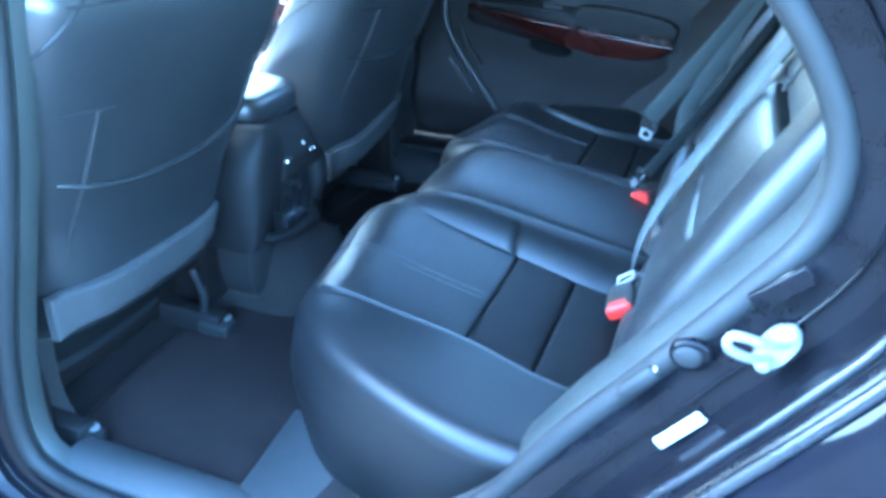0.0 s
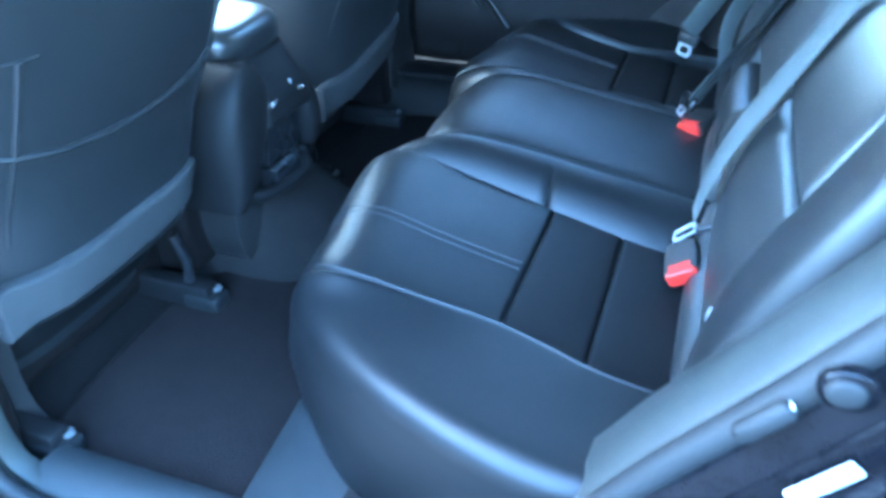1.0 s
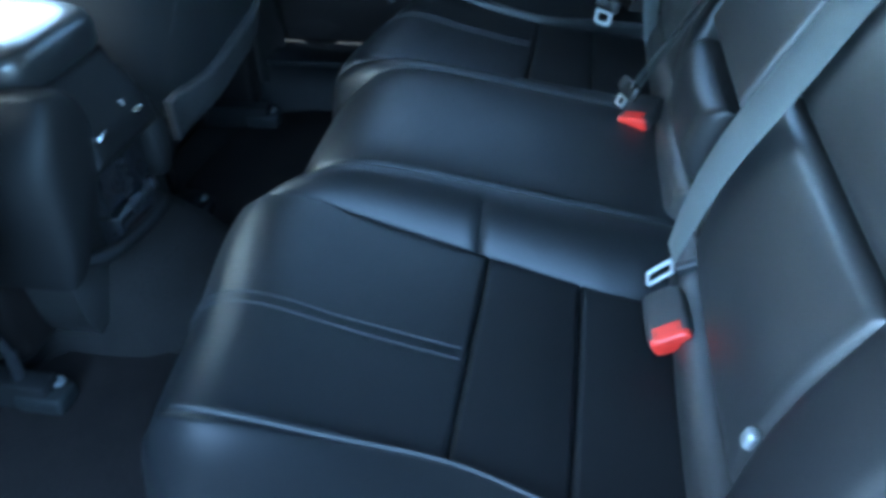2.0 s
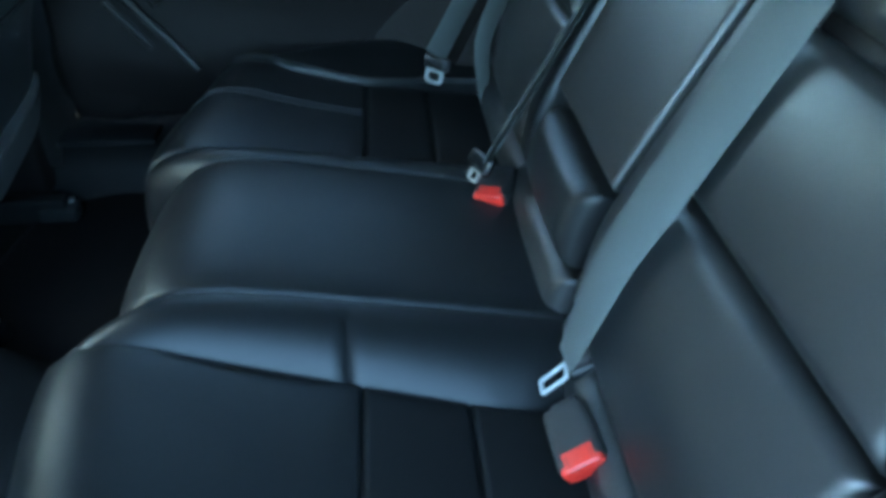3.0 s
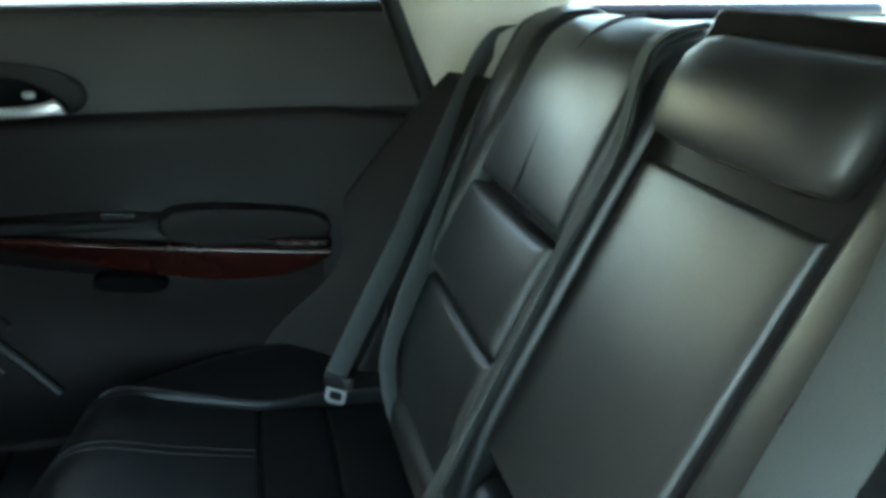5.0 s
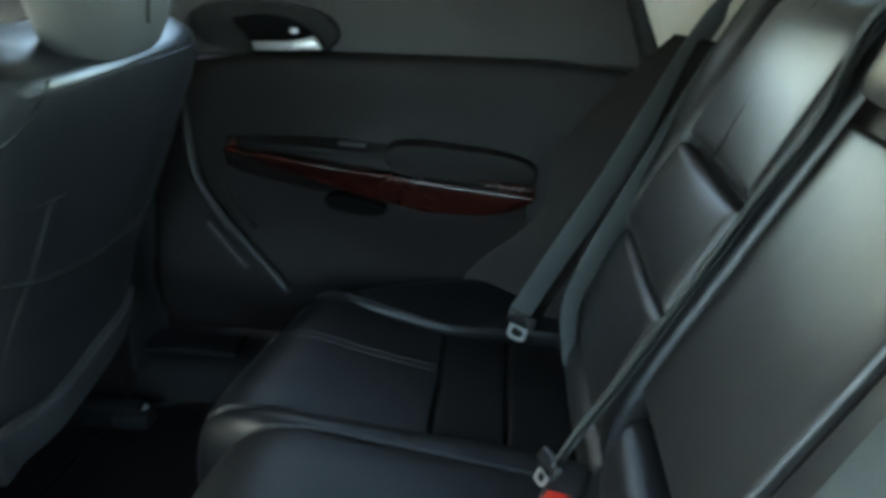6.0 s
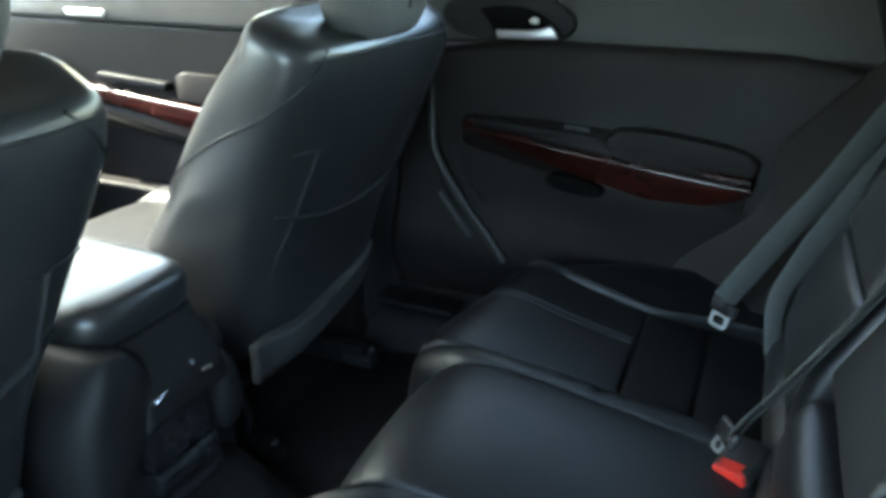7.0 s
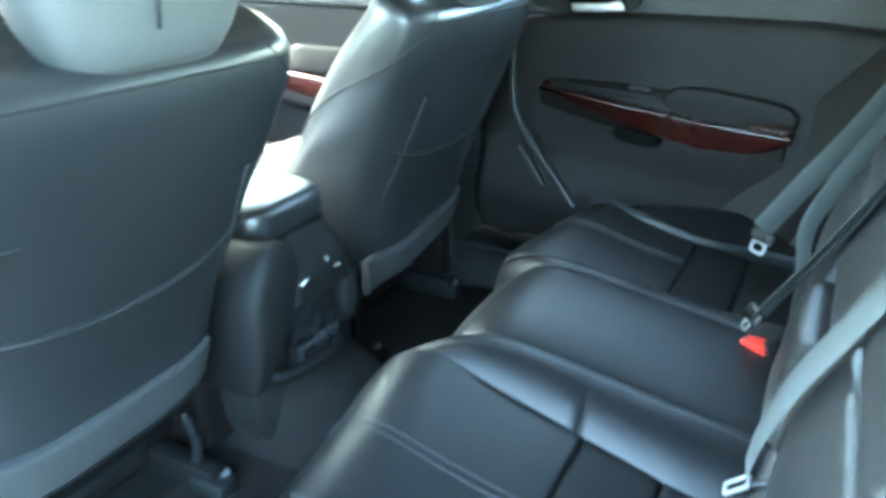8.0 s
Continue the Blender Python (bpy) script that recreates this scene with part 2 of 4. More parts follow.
def loft(loops, caps=True):
    p = np.array(loops, float)
    g = Geo().grid(p, wrap=True)
    if caps:
        n = p.shape[1]
        for row, k in ((0, 0), (p.shape[0] - 1, (p.shape[0] - 1) * n)):
            g.v.append(tuple(p[row].mean(0)))
            c = len(g.v) - 1
            g.f += [(k + i, k + (i + 1) % n, c) for i in range(n)]
    return g


def tube(path, radius, n=8, taper=None):
    p = np.array(path, float)
    t = np.gradient(p, axis=0)
    t /= np.linalg.norm(t, axis=1)[:, None] + 1e-12
    up = np.array([0.31, 0.2, 0.93])
    loops = []
    for i in range(len(p)):
        a = np.cross(t[i], up)
        a /= np.linalg.norm(a) + 1e-9
        b = np.cross(t[i], a)
        rad = radius * (taper[i] if taper is not None else 1)
        loops.append([p[i] + rad * (math.cos(k) * a + math.sin(k) * b) for k in np.linspace(0, 2 * math.pi, n, endpoint=False)])
    return loft(loops)


def ribbon(path, across, width, thick, face=None):
    """A strap along a path; across: one direction or one for each point."""
    p = np.array(path, float)
    t = np.gradient(p, axis=0)
    t /= np.linalg.norm(t, axis=1)[:, None] + 1e-12
    w = np.broadcast_to(np.array(across, float), p.shape).copy()
    w -= t * (w * t).sum(1)[:, None]
    w /= np.linalg.norm(w, axis=1)[:, None]
    nn = np.cross(t, w)
    ht = thick / 2
    halves = np.broadcast_to(np.array(width, float) / 2, len(p))
    loops = []
    for i in range(len(p)):
        hw = halves[i]
        loops.append([p[i] + w[i] * a + nn[i] * b for a, b in ((-hw, 0), (-hw + 0.002, ht), (0, ht * 1.15), (hw - 0.002, ht), (hw, 0), (hw - 0.002, -ht), (0, -ht * 1.15), (-hw + 0.002, -ht))])
    return loft(loops)


def rbox(centre, size, r=0.005, turn=(0, 0, 0), seg=3):
    """A box with rounded edges."""
    bm = bmesh.new()
    bmesh.ops.create_cube(bm, size=1.0)
    bmesh.ops.scale(bm, vec=size, verts=bm.verts)
    bmesh.ops.bevel(bm, geom=bm.edges[:], offset=min(r, min(size) * 0.48), segments=seg, profile=0.5, affect="EDGES")
    bmesh.ops.transform(bm, matrix=pose(*centre, *turn), verts=bm.verts)
    return bm


def prism(outline, axis, a, b, r=0.004, seg=2):
    """A flat outline pushed out along an axis from a to b, its rims rounded."""
    bm = bmesh.new()
    def at(q, d):
        return {"x": (d, q[0], q[1]), "y": (q[0], d, q[1]), "z": (q[0], q[1], d)}[axis]
    lo = [bm.verts.new(at(q, a)) for q in outline]
    hi = [bm.verts.new(at(q, b)) for q in outline]
    n = len(lo)
    f1, f2 = bm.faces.new(lo), bm.faces.new(hi[::-1])
    for i in range(n):
        bm.faces.new((lo[i], hi[i], hi[(i + 1) % n], lo[(i + 1) % n]))
    if r:
        rim = list({*f1.edges, *f2.edges})
        bmesh.ops.bevel(bm, geom=rim, offset=r, segments=seg, profile=0.5, affect="EDGES", clamp_overlap=True)
    return bm


def oval(cx, cy, a, b, n=28, power=2.6, turn=0.0):
    out = []
    for k in range(n):
        t = 2 * math.pi * k / n
        c, s = math.cos(t), math.sin(t)
        x, y = a * math.copysign(abs(c) ** (2 / power), c), b * math.copysign(abs(s) ** (2 / power), s)
        out.append((cx + x * math.cos(turn) - y * math.sin(turn), cy + x * math.sin(turn) + y * math.cos(turn)))
    return out


def quad(a, b, c, d):
    """A sheet between four corners: u from a to b, v from a to d."""
    a, b, c, d = (np.array(q, float) for q in (a, b, c, d))
    return lambda u, v: (a * (1 - u) + b * u) * (1 - v) + (d * (1 - u) + c * u) * v


def curve(points):
    """A smooth curve through points as a function of 0 to 1."""
    q = spline(points, 80)
    s = np.linspace(0, 1, 80)
    return lambda t: np.array([np.interp(t, s, q[:, k]) for k in range(q.shape[1])])


MID = -0.035  # the car's middle line, across


def mirror(fn):
    def other(u, v):
        p = np.array(fn(u, v), float)
        p[1] = 2 * MID - p[1]
        return p
    return other


def flip(y):
    return 2 * MID - y


# ---------------------------------------------------------------- ground and body shell
g = Geo().grid(np.array([[(x, y, 0.0) for y in (-3000, -60, -8, 0, 8, 60, 3000)] for x in (-3000, -60, -8, 0, 8, 60, 3000)], float))
structure("ground", g, ASPHALT, "grey asphalt ground under and around the car", "ground")
# Unseen wall, added to hold back low sky light at the open doorway.
structure("sky_block_wall", rbox((0, -5.2, 0.8), (30, 0.3, 1.6), 0.03), STONE_GREY, "plain dark low wall, unseen, added to block low sky light", "wall")

# Carpeted floor with a tunnel along the middle and raised heel of the rear seat.
xs, ys = np.linspace(-2.2, 0.1, 40), np.linspace(-0.74, 0.7, 41)
def floor_z(x, y):
    tunnel = 0.06 / (1 + math.exp((abs(y - MID) - 0.11) / 0.015))
    rise = 0.1 / (1 + math.exp(-(x + 0.42) / 0.03))
    edge = 0.035 / (1 + math.exp(-(abs(y - MID) - 0.66) / 0.01))
    hump = 0.11 / (1 + math.exp((abs(y - MID) - 0.13) / 0.02)) / (1 + math.exp((x + 0.715) / 0.018))
    return 0.345 + hump + tunnel + rise + edge + 0.003 * noise.noise(Vector((x * 9, y * 9, 0)))
top = np.array([[(x, y, floor_z(x, y)) for y in ys] for x in xs])
g = Geo().grid(top)
low = top.copy()
low[..., 2] = 0.3
g.grid(low)
structure("floor", g, CARPET, "charcoal carpeted car floor with a raised middle tunnel", "floor")

# The opening of the near rear doorway, as a loop in side view (x, z).
DOORWAY = [(-0.815, 0.455), (-0.77, 0.4), (-0.6, 0.385), (-0.4, 0.4), (-0.25, 0.47), (-0.125, 0.6), (-0.038, 0.733), (0.03, 0.828), (0.095, 0.925), (0.13, 0.985), (0.136, 1.04), (0.115, 1.095), (0.06, 1.165), (-0.06, 1.27), (-0.2, 1.335), (-0.4, 1.375), (-0.58, 1.375), (-0.65, 1.3), (-0.665, 1.15), (-0.7, 0.95), (-0.745, 0.79), (-0.8, 0.6)]
K = _closed(np.array(DOORWAY), 150)
tan = np.roll(K, -1, axis=0) - np.roll(K, 1, axis=0)
tan /= np.linalg.norm(tan, axis=1)[:, None]
OUT = np.stack([tan[:, 1], -tan[:, 0]], 1)


def ring(d, y, grow=0.0):
    """The doorway loop moved outwards by d, at the depth y."""
    q = K + OUT * d
    q[:, 0] = np.maximum(q[:, 0], -0.97)
    q[:, 1] = np.clip(q[:, 1], 0.14, 1.432)
    return np.stack([q[:, 0], np.full(len(q), y), q[:, 1]], 1)


def band(steps, shallow=0.0):
    """A swept strip round the doorway; shallow draws its front part towards the opening."""
    p = np.array([ring(d, y) for d, y in steps])
    k = 1 - shallow * np.clip((-0.3 - p[..., 0]) / 0.3, 0, 1)
    p[..., 1] = -0.735 + (p[..., 1] + 0.735) * k
    return Geo().grid(p, wrap=True)


wall_left = thing("wall_left", "black car body side with a wide open rear doorway", "car body")
tagged(wall_left, kind="structure")
part("doorway_trim", band([(0.07, -0.64), (0.04, -0.644), (0.012, -0.648), (0.0, -0.656), (-0.004, -0.69), (0.0, -0.728), (0.012, -0.738), (0.05, -0.74)], 0.6), GREY_TRIM, wall_left, "grey-green moulded plastic doorway trim")
part("door_seal", band([(0.03 + 0.013 * math.cos(a) - 0.026, -0.75 + 0.013 * math.sin(a)) for a in np.linspace(0, 2 * math.pi, 11)]), RUBBER, wall_left, "rubber door seal running round the doorway")
part("jamb", band([(0.0, -0.748), (0.014, -0.76), (0.03, -0.766), (0.062, -0.772), (0.068, -0.785), (0.07, -0.82), (0.074, -0.838), (0.084, -0.846)]), JAMB_PAINT, wall_left, "dusty black painted door jamb")
part("jamb_ridge", band([(0.04 + 0.0025 * math.cos(a), -0.77 + 0.0025 * math.sin(a)) for a in np.linspace(0, 2 * math.pi, 9)]), JAMB_PAINT, wall_left, "pressed ridge along the door jamb")
part("weather_strip", band([(0.078 + 0.006 * math.cos(a), -0.848 + 0.006 * math.sin(a)) for a in np.linspace(0, 2 * math.pi, 9)]), STRIP, wall_left, "shiny black weather strip")
part("jamb_edge", band([(0.068 + 0.005 * math.cos(a), -0.822 + 0.005 * math.sin(a)) for a in np.linspace(0, 2 * math.pi, 9)]), STRIP, wall_left, "thin black rubber edge strip")
part("outer_panel", band([(0.08, -0.842), (0.088, -0.856), (0.1, -0.862), (0.16, -0.872), (0.22, -0.885), (0.3, -0.9), (0.42, -0.9), (0.5, -0.86), (0.52, -0.8), (0.52, -0.72)]), PAINT, wall_left, "glossy black painted outer body panel")
part("inner_panel", band([(0.05, -0.63), (0.12, -0.66), (0.3, -0.7), (0.5, -0.72)]), PLASTIC, wall_left, "dark inner body panel")

part("sill_plate", pillow(lambda u, v: np.array((-0.79 + 0.5 * u, -0.66 - 0.075 * v, 0.388 + 0.012 * math.sin(math.pi * v) + 0.03 * max(0.0, u - 0.7))), 0.008, 0.002, 0.03, (14, 6), face=(0, 0, 1)), SILL_GREY, wall_left, "scuffed grey plastic sill plate")
part("seat_base_trim", pillow(quad((-0.53, -0.47, 0.385), (-0.505, -0.7, 0.395), (-0.16, -0.73, 0.445), (-0.25, -0.5, 0.445)), 0.008, 0.002, 0.03, (6, 6), face=(0, 0, 1)), SILL_GREY, wall_left, "grey plastic trim below the seat cushion")

# Near front door, closed, ahead of the near B-pillar.
front_near = thing("door_1", "closed front door beside the driver's seat, dark trim", "car door")
tagged(front_near, kind="structure")
part("door_panel", prism([(-2.2, 0.34), (-0.96, 0.34), (-0.96, 1.02), (-2.2, 0.99)], "y", -0.88, -0.76, 0.02), PLASTIC, front_near)
part("armrest", rbox((-1.5, -0.735, 0.82), (0.7, 0.06, 0.09), 0.03), VINYL, front_near)

# Open near rear door, swung forward on its hinges.
open_door = thing("door_2", "open rear door swung forwards, light inner face", "car door")
tagged(open_door, kind="structure")
part("door_panel", prism([(-0.0, 0.36), (0.9, 0.36), (0.98, 0.7), (0.98, 1.04), (0.0, 1.02)], "y", -0.07, 0.06, 0.025), PAINT, open_door)
part("inner_trim", pillow(lambda u, v: np.array((0.05 + 0.86 * u, -0.072, 0.42 + 0.56 * v)), 0.02, 0.012, 0.02, (10, 8), face=(0, -1, 0)), PLASTIC, open_door)
open_door.matrix_world = pose(-0.99, -0.93, 0, 0, 0, -79)

# Far side body: sill, pillars, roof rail and the outer skin.
wall_right = thing("wall_right", "far side of the car body with pillars and sill", "car body")
tagged(wall_right, kind="structure")
part("sill", prism([(0.6, 0.3), (0.94, 0.24), (0.94, 0.42), (0.74, 0.455), (0.655, 0.45), (0.62, 0.41)], "x", -2.3, 0.5, 0.006), PLASTIC_EAR, wall_right, "dark scuffed sill plate")
part("sill_plate", rbox((-0.85, 0.675, 0.462), (0.4, 0.075, 0.012), 0.004), PLASTIC_EAR, wall_right, "worn grey plastic sill plate")
part("b_pillar", prism([(-0.99, 0.42), (-0.835, 0.42), (-0.845, 0.7), (-0.87, 1.05), (-0.9, 1.36), (-0.985, 1.36), (-1.0, 1.05)], "y", 0.608, 0.78, 0.02), PLASTIC, wall_right, "dark grey lower centre pillar trim")
part("roof_rail", prism([(0.62, 1.36), (0.7, 1.33), (0.74, 1.36), (0.7, 1.44), (0.6, 1.43)], "x", -1.5, 0.5, 0.012), LIGHT_TRIM, wall_right)
part("outer_skin", prism([(0.9, 0.2), (0.94, 0.24), (0.95, 0.7), (0.93, 1.0), (0.86, 1.03), (0.84, 1.0), (0.84, 0.2)], "x", -2.3, 1.1, 0.01), PAINT, wall_right)
part("c_pillar", pillow(lambda u, v: np.array((0.085 + 0.1 * u - 0.12 * v + 0.22 * u * (1 - 0.3 * v), 0.70 - 0.06 * u - 0.05 * v, 1.03 + 0.36 * v)), 0.012, 0.006, 0.03, (6, 8), face=(0, -1, 0.05)), LIGHT_TRIM, wall_right, "pale grey pillar trim")
part("window_frame", tube(spline([(0.118, 0.675, 0.98), (0.088, 0.68, 1.06), (0.05, 0.675, 1.16), (0.0, 0.66, 1.28), (-0.05, 0.645, 1.36)], 24), 0.017), RUBBER, wall_right, "black rubber window seal")

# Roof, windscreen, rear shelf and the closing walls.
top = np.array([[(x, y, 1.435 - 0.05 * ((y - MID) / 0.7) ** 4 - 0.03 * ((x + 0.45) / 0.9) ** 2) for y in np.linspace(-0.74, 0.66, 21)] for x in np.linspace(-1.45, 0.42, 21)])
up = top.copy()
up[..., 2] += 0.03
g = Geo().grid(top)
structure("ceiling", g, HEADLINER, "pale grey cloth headliner", "ceiling")
structure("roof", Geo().grid(up), PAINT, "glossy black car roof", "roof")
structure("window_1", Geo().grid(np.array([[(-1.45 - 0.78 * u, y, 1.38 - 0.46 * u) for y in np.linspace(-0.72, 0.66, 9)] for u in np.linspace(0, 1, 7)])), WINDOW_GLASS, "sloping clear windscreen", "window").visible_shadow = False
structure("window_2", Geo().grid(np.array([[(0.42 + 0.68 * u, y, 1.41 - 0.23 * u) for y in np.linspace(-0.7, 0.64, 9)] for u in np.linspace(0, 1, 7)])), WINDOW_GLASS, "sloping rear window", "window").visible_shadow = False
structure("rear_shelf", rbox((0.68, MID, 1.165), (0.82, 1.34, 0.03), 0.01), PLASTIC, "dark grey parcel shelf behind the rear seat", "shelf")
structure("wall_rear", rbox((1.08, MID, 0.7), (0.04, 1.7, 0.96), 0.01), PAINT, "closing wall of the boot", "wall")
structure("wall_front", rbox((-2.24, MID, 0.62), (0.05, 1.7, 0.62), 0.01), PLASTIC, "closing bulkhead below the windscreen", "wall")
structure("quarter_panel", rbox((0.6, 0.8, 0.9), (0.9, 0.06, 0.6), 0.02), PAINT, "closing rear quarter panel", "car body")
structure("rear_shelf_side", rbox((0.78, -0.78, 0.95), (0.6, 0.06, 0.5), 0.02), PAINT, "closing rear quarter panel", "car body")

dash = thing("dashboard", "dark grey moulded dashboard below the windscreen", "dashboard")
part("upper_pad", loft([[(x, y, z) for x, z in oval(-1.93, 0.80, 0.24, 0.14, 24, 3.2)] for y in np.linspace(-0.73, 0.69, 9)]), PLASTIC, dash)
part("wood_strip", rbox((-1.692, 0.25, 0.80), (0.012, 0.7, 0.05), 0.005), WOOD, dash, "lacquered burl wood strip")

# ---------------------------------------------------------------- far doors
def rear_door_y(x, z):
    """Inner face of the far rear door."""
    y = 0.715
    y -= 0.02 / (1 + math.exp(-(1.04 - z) / 0.006))
    y -= 0.055 * math.exp(-((z - 0.80) / 0.11) ** 2) / (1 + math.exp(-(x + 0.42) / 0.07))
    y -= 0.03 * math.exp(-((z - 0.62) / 0.1) ** 2)
    y += 0.02 * max(0, (z - 1.1) / 0.1)
    return y


def rear_line(x):
    """Height of the ledge between the upper and lower door trim."""
    return 1.046 - 0.24 * max(0.0, -0.4 - x) ** 2 - 0.1 * max(0.0, x + 0.08)


rear_door = thing("door_3", "closed rear door with black panel, burl wood strip and silver handle", "car door")
tagged(rear_door, kind="structure")
part("upper_trim", pillow(lambda u, v: np.array((-0.86 + 0.99 * u, 0.722 + 0.012 * v, 1.03 + 0.165 * v)), 0.014, 0.004, 0.06, (20, 8), face=(0, -1, 0.05)), PLASTIC, rear_door, "grained dark grey upper door trim")
def lower_sheet(u, v):
    x = -0.80 + 0.93 * u
    z0 = 0.5 + 0.0 * u
    z = z0 + (rear_line(x) - z0) * v
    return np.array((x, rear_door_y(x, z), z))
part("lower_trim", pillow(lower_sheet, 0.018, 0.0, 0.05, (44, 40), face=(0, -1, 0.05)), VINYL, rear_door, "black vinyl lower door panel")
ridge = spline([(-0.725, 0.685, 1.0), (-0.713, 0.668, 0.914), (-0.7, 0.656, 0.825), (-0.645, 0.645, 0.742), (-0.576, 0.638, 0.662), (-0.535, 0.635, 0.61)], 30)
part("ridge", tube(ridge, 0.008), PLASTIC, rear_door)
ridge2 = spline([(-0.684, 0.65, 0.737), (-0.648, 0.645, 0.694), (-0.612, 0.64, 0.653)], 14)
part("ridge", tube(ridge2, 0.006), PLASTIC, rear_door)
part("ridge", tube(spline([(-0.665, 0.68, 0.83), (-0.64, 0.668, 0.775), (-0.595, 0.655, 0.725)], 14), 0.007), VINYL, rear_door)
part("lower_bulge", loft([[(x, 0.70 - 0.045 * s, z) for x, z in oval(-0.72, 0.6, 0.1 * k, 0.11 * k, 28, 2.6)] for s, k in ((0, 1.0), (0.45, 0.96), (0.75, 0.85), (0.9, 0.68), (0.98, 0.4), (1.0, 0.15))]), VINYL, rear_door, "bulging black speaker moulding")
# Armrest pod with its wood strip, pull cup, dark top pad and switch.
def pod(u, v):
    """Lens-shaped armrest: u along the door, v round its outer face."""
    x = -0.645 + 0.545 * u
    half = 0.028 + 0.04 * math.sin(math.pi * min(1, u * 1.05) * 0.55) 
    zc = 0.868 - 0.052 * u
    out = 0.03 + 0.05 * u ** 0.7
    a = math.pi * (v - 0.5)
    return np.array((x, 0.70 - out * math.cos(a) ** 0.6 if abs(v - 0.5) < 0.499 else 0.70, zc + half * math.sin(a)))
part("armrest", pillow(pod, 0.006, 0.0, 0.004, (20, 14), face=(0, -1, 0.05)), VINYL, rear_door, "black padded armrest")
def strip(u, v):
    x = -0.64 + 0.55 * u
    top_z = 0.882 - 0.042 * u
    low_z = np.interp(u, (0, 0.1, 0.2, 0.43, 0.67, 0.85, 0.95, 1), (0.874, 0.858, 0.844, 0.815, 0.79, 0.793, 0.81, 0.83))
    z = low_z + (top_z - low_z) * v
    return np.array((x, 0.652 - 0.07 * u ** 0.7 + 0.022 * (1 - v) ** 1.3, z))
part("wood_trim", pillow(strip, 0.005, 0.0, 0.02, (24, 10), face=(0, -1, 0.05), wrinkle=0), WOOD, rear_door, "lacquered red-brown burl wood strip")
# Solid pull cup; the shade of its hollow is in the colour.
part("pull_cup", prism(oval(-0.40, 0.797, 0.055, 0.014, 24, 2.6, -0.12), "y", 0.612, 0.66, 0.003), CUP_SHADE, rear_door, "door pull cup, its shade painted near black")
part("top_pad", prism(oval(-0.218, 0.876, 0.132, 0.03, 40, 2.9, -0.09), "y", 0.612, 0.7, 0.009, 4), VINYL, rear_door, "soft black armrest pad")
part("switch_panel", rbox((-0.49, 0.668, 0.885), (0.25, 0.05, 0.02), 0.008, (0, 2.5, 0)), PLASTIC_EAR, rear_door, "black switch panel")
part("window_switch", rbox((-0.41, 0.66, 0.897), (0.05, 0.018, 0.012), 0.004, (0, 4, 0)), PLASTIC, rear_door, "grey window switch")
part("indicator", rbox((-0.64, 0.69, 0.87), (0.007, 0.006, 0.006), 0.002), SATIN, rear_door, "tiny silver stud")
part("lower_pocket", pillow(lambda u, v: np.array((-0.43 + 0.27 * u, 0.667 - 0.012 * u, 0.69 + 0.065 * v)), 0.016, 0.003, 0.02, (8, 6), face=(0, -1, 0.05)), VINYL, rear_door, "dark map pocket insert")
bezel = part("handle_bezel", prism(oval(-0.572, 1.083, 0.135, 0.046, 36, 2.3, -0.05), "y", 0.698, 0.72, 0.008, 3), PLASTIC_EAR, rear_door, "recessed dark handle bezel")
cup_rim = spline([(-0.626, 1.1, 0), (-0.58, 1.107, 0), (-0.53, 1.104, 0), (-0.485, 1.082, 0), (-0.463, 1.056, 0), (-0.49, 1.05, 0), (-0.54, 1.048, 0), (-0.582, 1.049, 0), (-0.6, 1.07, 0), (-0.626, 1.098, 0)], 40)[:-1]
# Flat cup piece, painted near black for the shade behind the handle.
part("handle_cup", prism([(x, z) for x, z, _ in cup_rim], "y", 0.694, 0.712, 0.003), CUP_SHADE, bezel)
part("handle", prism([(-0.588, 1.063), (-0.583, 1.048), (-0.52, 1.049), (-0.466, 1.052), (-0.472, 1.066), (-0.481, 1.075), (-0.5, 1.069), (-0.525, 1.065)], "y", 0.68, 0.692, 0.003), SATIN, rear_door, "satin silver door handle")
part("lock_knob", rbox((-0.514, 0.688, 1.082), (0.018, 0.012, 0.012), 0.005), SATIN, rear_door, "silver lock knob")
structure("window_3", Geo().grid(np.array([[(-0.86 + 0.95 * u, 0.735 - 0.06 * v, 1.19 + 0.17 * v) for v in np.linspace(0, 1, 5)] for u in np.linspace(0, 1, 9)])), TINTED_GLASS, "tinted far rear side window", "window")
part("window_sweep", tube([(-0.86, 0.735, 1.196), (-0.4, 0.735, 1.2), (0.06, 0.735, 1.203)], 0.008), RUBBER, rear_door, "black rubber window sweep")

front_door = thing("door_4", "closed front door with grey panel, burl wood strip and silver handle", "car door")
tagged(front_door, kind="structure")
part("upper_trim", pillow(lambda u, v: np.array((-2.15 + 1.15 * u, 0.752 + 0.015 * v, 1.02 + 0.1 * v)), 0.012, 0.003, 0.05, (16, 6), face=(0, -1, 0.05)), PLASTIC, front_door)
part("lower_trim", pillow(lambda u, v: np.array((-2.15 + 1.15 * u, 0.756 - 0.012 * math.exp(-((v - 0.55) / 0.2) ** 2), 0.42 + 0.6 * v)), 0.01, 0.0, 0.05, (24, 20), face=(0, -1, 0.05)), VINYL, front_door, "dark vinyl lower door panel")
part("wood_trim", pillow(lambda u, v: np.array((-1.75 + 0.62 * u, 0.722 - 0.015 * u, 0.87 - 0.05 * u - (0.025 + 0.05 * u) * (1 - v))), 0.006, 0.003, 0.02, (14, 6), face=(0, -1, 0.05), wrinkle=0), WOOD, front_door, "lacquered red-brown burl wood strip")
